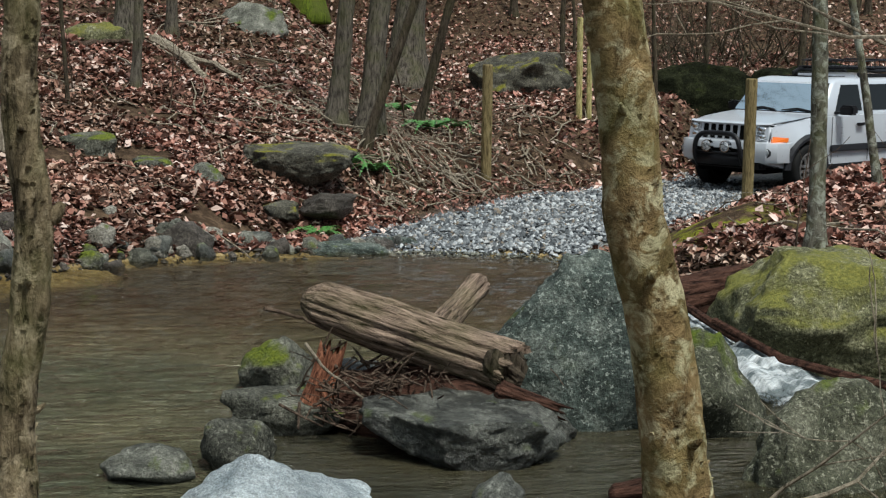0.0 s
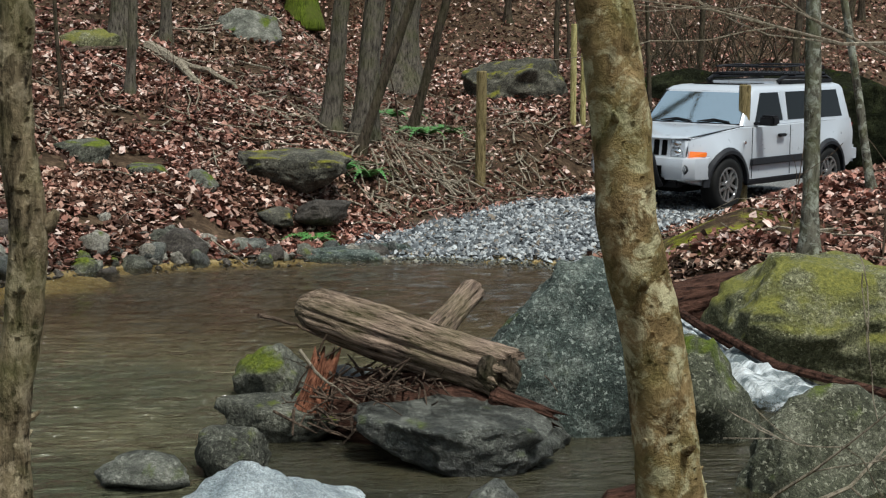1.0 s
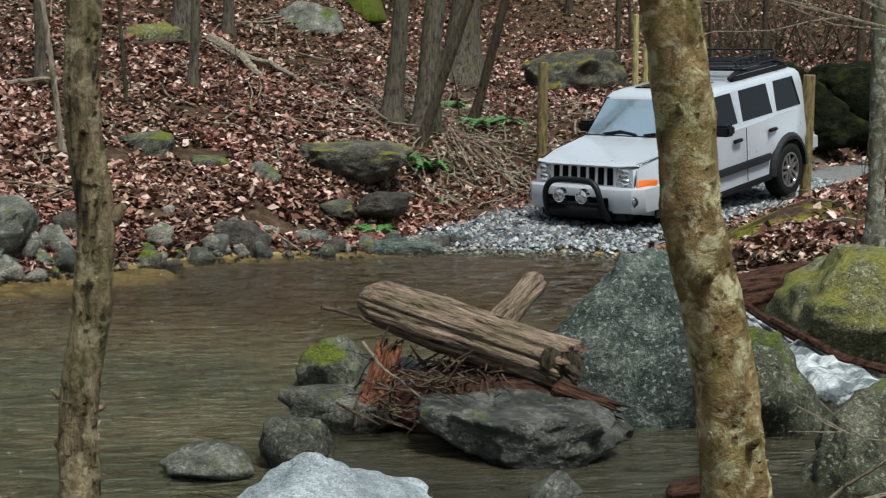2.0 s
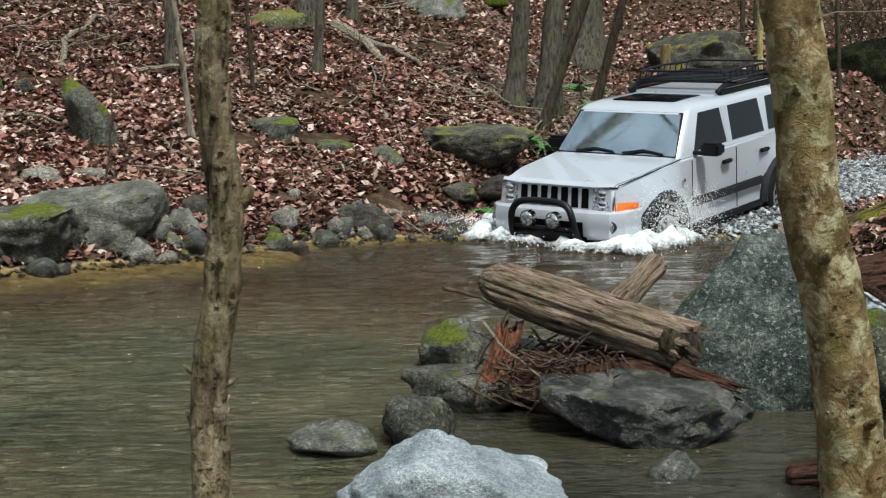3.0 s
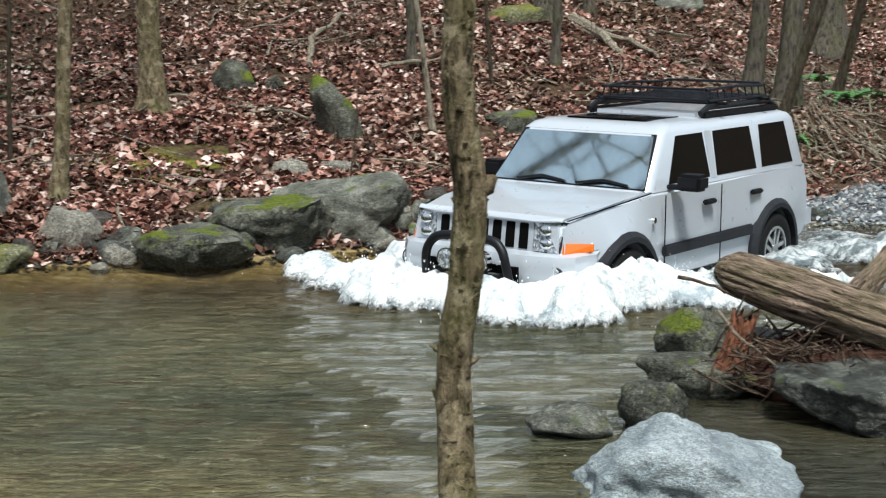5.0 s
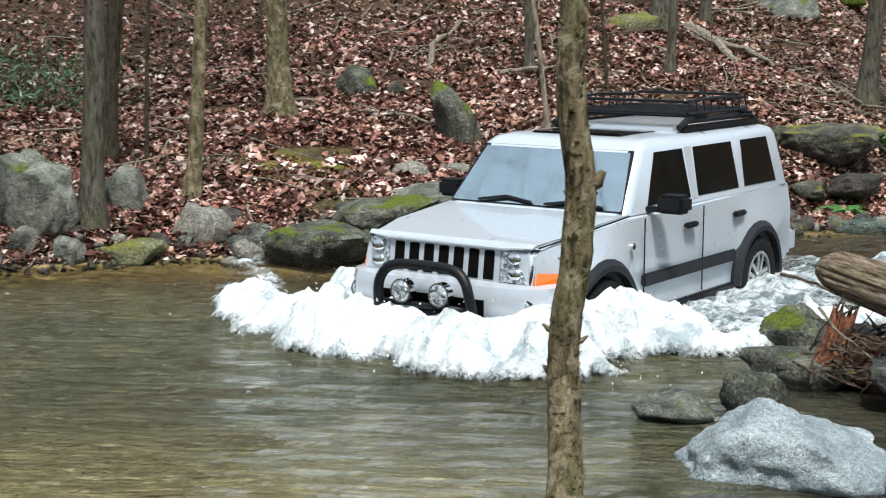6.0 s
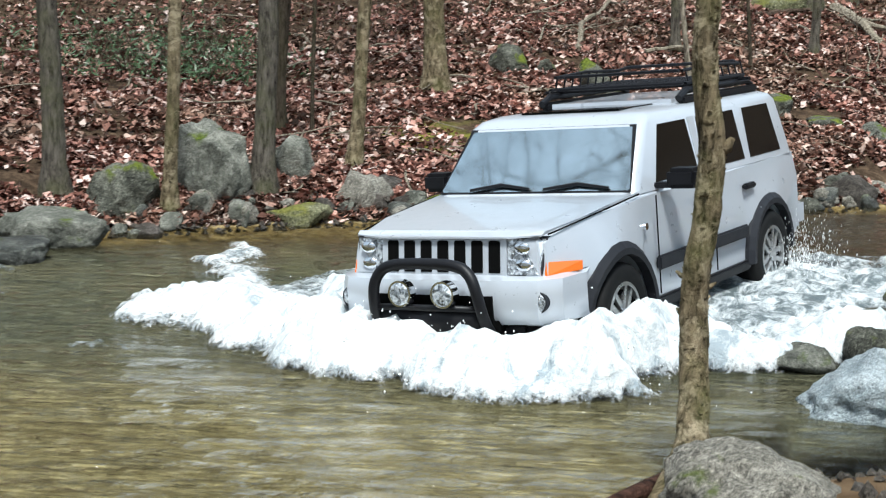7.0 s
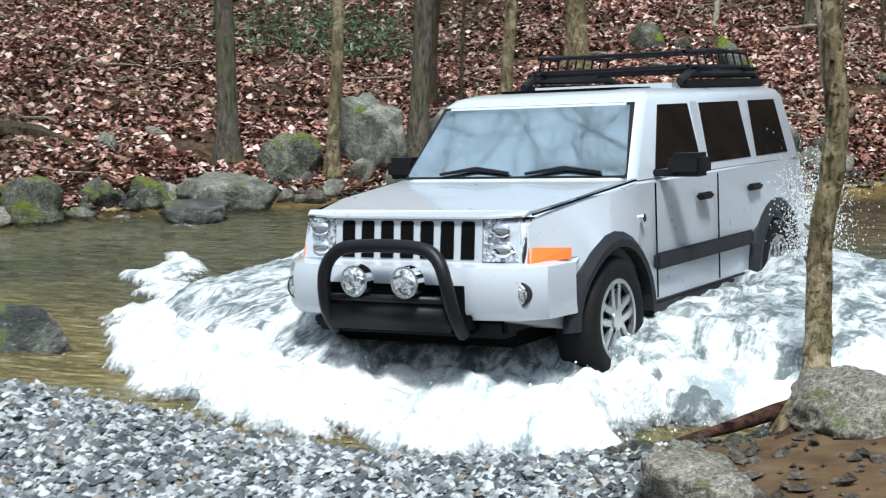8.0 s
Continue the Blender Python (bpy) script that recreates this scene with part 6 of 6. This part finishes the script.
def wake_rise(x, y):
    s = np.abs(y)
    spread = 1.1 + 0.24 * np.maximum(-x, 0)
    return 0.09 * np.exp(-((s - spread * 0.75) / 0.35) ** 2) + 0.035 - 0.5 * step(0.95, 1.3, s / spread) - 0.5 * step(-4.5, -6.8, x) - 0.5 * step(-0.4, 0.3, x)


bow_wave = wave_sheet("bow_wave", -2.2, 2.6, -2.6, 2.6, bow_rise, FOAM, "white bow wave thrown up by the car", 3, 0.045)
surge = wave_sheet("surge_wave", -5.0, 2.0, -6.4, 2.9, surge_rise, FOAM, "wide foaming surge ahead of the car", 5, 0.055)
churned = wave_sheet("churned_foam", -4.2, 1.7, -3.4, 3.0, churn_rise, FOAM_THIN, "gray churned water around the car", 12, 0.06)


def side_rise(x, y):
    lobe = np.hypot((x - 0.25) / 1.0, (y + 2.5) / 1.15)
    return 0.15 - 0.26 * lobe ** 2


side_wave = wave_sheet("side_wave", -3.8, 2.2, -4.0, -0.8, side_rise, FOAM, "foaming wave thrown out to the car's side", 15, 0.055, (-2.4,))
wake = wave_sheet("wake_foam", -7.0, 0.4, -3.4, 3.4, wake_rise, FOAM_THIN, "foaming wake behind the car", 8, 0.07, (0.0,))


def riffle_rise(x, y):
    return 0.09 - 0.16 * np.hypot(x / 0.75, y / 0.28) ** 1.5


for k, (x, y, turn) in enumerate(((-4.35, 8.05, 8), (-6.2, 9.5, 15), (-7.2, 10.2, 20), (-6.75, 10.75, 10), (-7.7, 10.9, 25))):
    riffle = wave_sheet("riffle", -1.2, 1.2, -0.6, 0.6, riffle_rise, FOAM_THIN, "small white riffle over hidden stones", 30 + k, 0.05, ())
    riffle.matrix_basis = pose(x, y, -0.075, 0, 0, turn)


def spray(name, centre, spread, count, sizes, label, seed):
    rng = np.random.default_rng(seed)
    c = rng.normal(0, 1, (count, 3)) * spread + centre
    size = rng.uniform(*sizes, count)
    shape = np.array([(1, 0, 0), (-1, 0, 0), (0, 1, 0), (0, -1, 0), (0, 0, 1.3), (0, 0, -1.3)])
    verts = (c[:, None] + shape[None] * size[:, None, None] * rng.uniform(0.6, 1.4, (count, 1, 3))).reshape(-1, 3)
    tri = np.array([(0, 2, 4), (2, 1, 4), (1, 3, 4), (3, 0, 4), (2, 0, 5), (1, 2, 5), (3, 1, 5), (0, 3, 5)])
    faces = (np.arange(count)[:, None, None] * 6 + tri[None]).reshape(-1, 3)
    return tagged(cloud(name, verts, faces, DROPS), label, "splash", kind="stuff")


front_spray = spray("front_spray", (0.9, 0.0, 0.12), (0.35, 0.7, 0.12), 1100, (0.002, 0.008), "droplets over the bow wave", 2)
wheel_spray = spray("wheel_spray", (-3.1, 0.95, 0.45), (0.24, 0.16, 0.26), 8000, (0.0015, 0.0055), "spray from the rear wheel", 3)

tyre_spray = spray("tyre_spray", (-0.05, 1.0, 0.38), (0.36, 0.14, 0.15), 5200, (0.0015, 0.006), "spray from the front wheel", 4)
side_spray = spray("side_spray", (0.75, -1.5, 0.05), (0.22, 0.55, 0.06), 5000, (0.0015, 0.006), "spray thrown out to the far side of the car", 6)

# ---- what moves ----
CAR_ROWS = (  # seconds, place of the front axle, heading, nose up, roll
    (0.0, 9.87, 22.14, 0.31, -149, -1.0, 0.4), (0.5, 8.98, 21.60, 0.30, -147, -1.0, 0.8), (1.0, 8.015, 20.636, 0.263, -145.5, -1.56, 0.89),
    (2.3, 5.135, 18.347, -0.141, -138.6, -8.4, 1.4), (2.5, 4.633, 17.901, -0.22, -137.2, -8.37, 1.6), (3.0, 3.559, 17.066, -0.318, -134.5, -5.13, 0.78),
    (3.5, 2.585, 16.34, -0.365, -132.6, -2.62, 0.08), (4.0, 1.738, 15.35, -0.345, -130.9, -1.21, -0.17), (4.5, 0.919, 14.244, -0.311, -128.1, -0.16, 0.07),
    (5.0, 0.157, 13.034, -0.297, -124.6, -0.17, -0.7), (5.2, -0.10, 12.58, -0.285, -123.1, -0.4, -0.9), (6.5, -1.377, 9.93, -0.211, -114.3, 0.17, 1.51),
    (7.0, -1.681, 8.789, -0.161, -109.9, -0.9, 4.6), (7.5, -1.97, 7.431, -0.10, -107.0, 0.7, 4.9), (8.0, -2.226, 5.843, 0.058, -103.85, 2.94, 4.13))


def car_at(t):
    """The car's row at a time, on a smooth curve through the rows."""
    rows = np.array(CAR_ROWS)
    ts = rows[:, 0]
    k = int(np.clip(np.searchsorted(ts, t) - 1, 0, len(ts) - 2))
    slope = np.gradient(rows[:, 1:], ts, axis=0)
    h = ts[k + 1] - ts[k]
    u = (t - ts[k]) / h
    a, b = rows[k, 1:], rows[k + 1, 1:]
    return (2 * u ** 3 - 3 * u ** 2 + 1) * a + (u ** 3 - 2 * u ** 2 + u) * h * slope[k] + (-2 * u ** 3 + 3 * u ** 2) * b + (u ** 3 - u ** 2) * h * slope[k + 1]


def motions():
    times = [k / 10 for k in range(81)]
    places = [car_at(t) for t in times]
    walk(car, [(t, pose(p[0], p[1], p[2], p[5], -p[4], p[3])) for t, p in zip(times, places)])
    run = np.concatenate([[0], np.cumsum([math.hypot(*(b - a)[:2]) for a, b in zip(places[:-1], places[1:])])])
    for wheel in wheels:
        at = wheel.matrix_basis.translation.copy()
        walk(wheel, [(t, Matrix.Translation(at) @ pose(0, 0, 0, 0, math.degrees(r / WHEEL) , 0)) for t, r in zip(times, run)])

    def follow(thing, lift_times, lifts):
        rows = []
        for t, p in zip(times, places):
            rows.append((t, pose(p[0], p[1], float(np.interp(t, lift_times, lifts)), 0, 0, p[3])))
        walk(thing, rows)

    follow(bow_wave, (0, 2.2, 2.6, 3.0, 4.0, 5.6, 6.5, 7.0, 7.5, 8.0), (-0.9, -0.70, -0.22, -0.05, 0.08, 0.17, 0.25, 0.19, 0.13, 0.09))
    follow(surge, (0, 3.0, 3.6, 4.2, 4.6, 5.6, 6.5, 7.2, 8.0), (-0.8, -0.3, -0.10, -0.06, -0.04, 0.0, 0.05, 0.06, 0.08))
    follow(side_wave, (0, 5.2, 6.0, 6.5, 6.9, 7.1, 7.5, 8.0), (-0.8, -0.5, -0.3, -0.15, 0.0, 0.0, -0.22, -0.6))
    follow(churned, (0, 3.6, 4.8, 5.6, 7.0, 8.0), (-0.9, -0.5, -0.12, 0.03, 0.13, 0.38))
    follow(wake, (0, 3.2, 4.2, 5.0, 8.0), (-0.8, -0.5, -0.08, 0.0, 0.01))
    follow(front_spray, (0, 2.4, 2.9, 3.6, 7.0, 8.0), (-1.4, -0.9, -0.25, 0.05, 0.1, -0.1))
    follow(tyre_spray, (0, 2.3, 2.8, 3.3, 4.0, 8.0), (-1.5, -0.9, -0.1, 0.0, -0.4, -0.5))
    follow(side_spray, (0, 2.5, 2.9, 3.6, 4.4, 5.2, 8.0), (-1.2, -0.6, 0.0, 0.02, -0.05, -0.5, -0.6))
    follow(wheel_spray, (0, 6.6, 7.2, 8.0), (-2.0, -1.2, -0.2, 0.1))


motions()
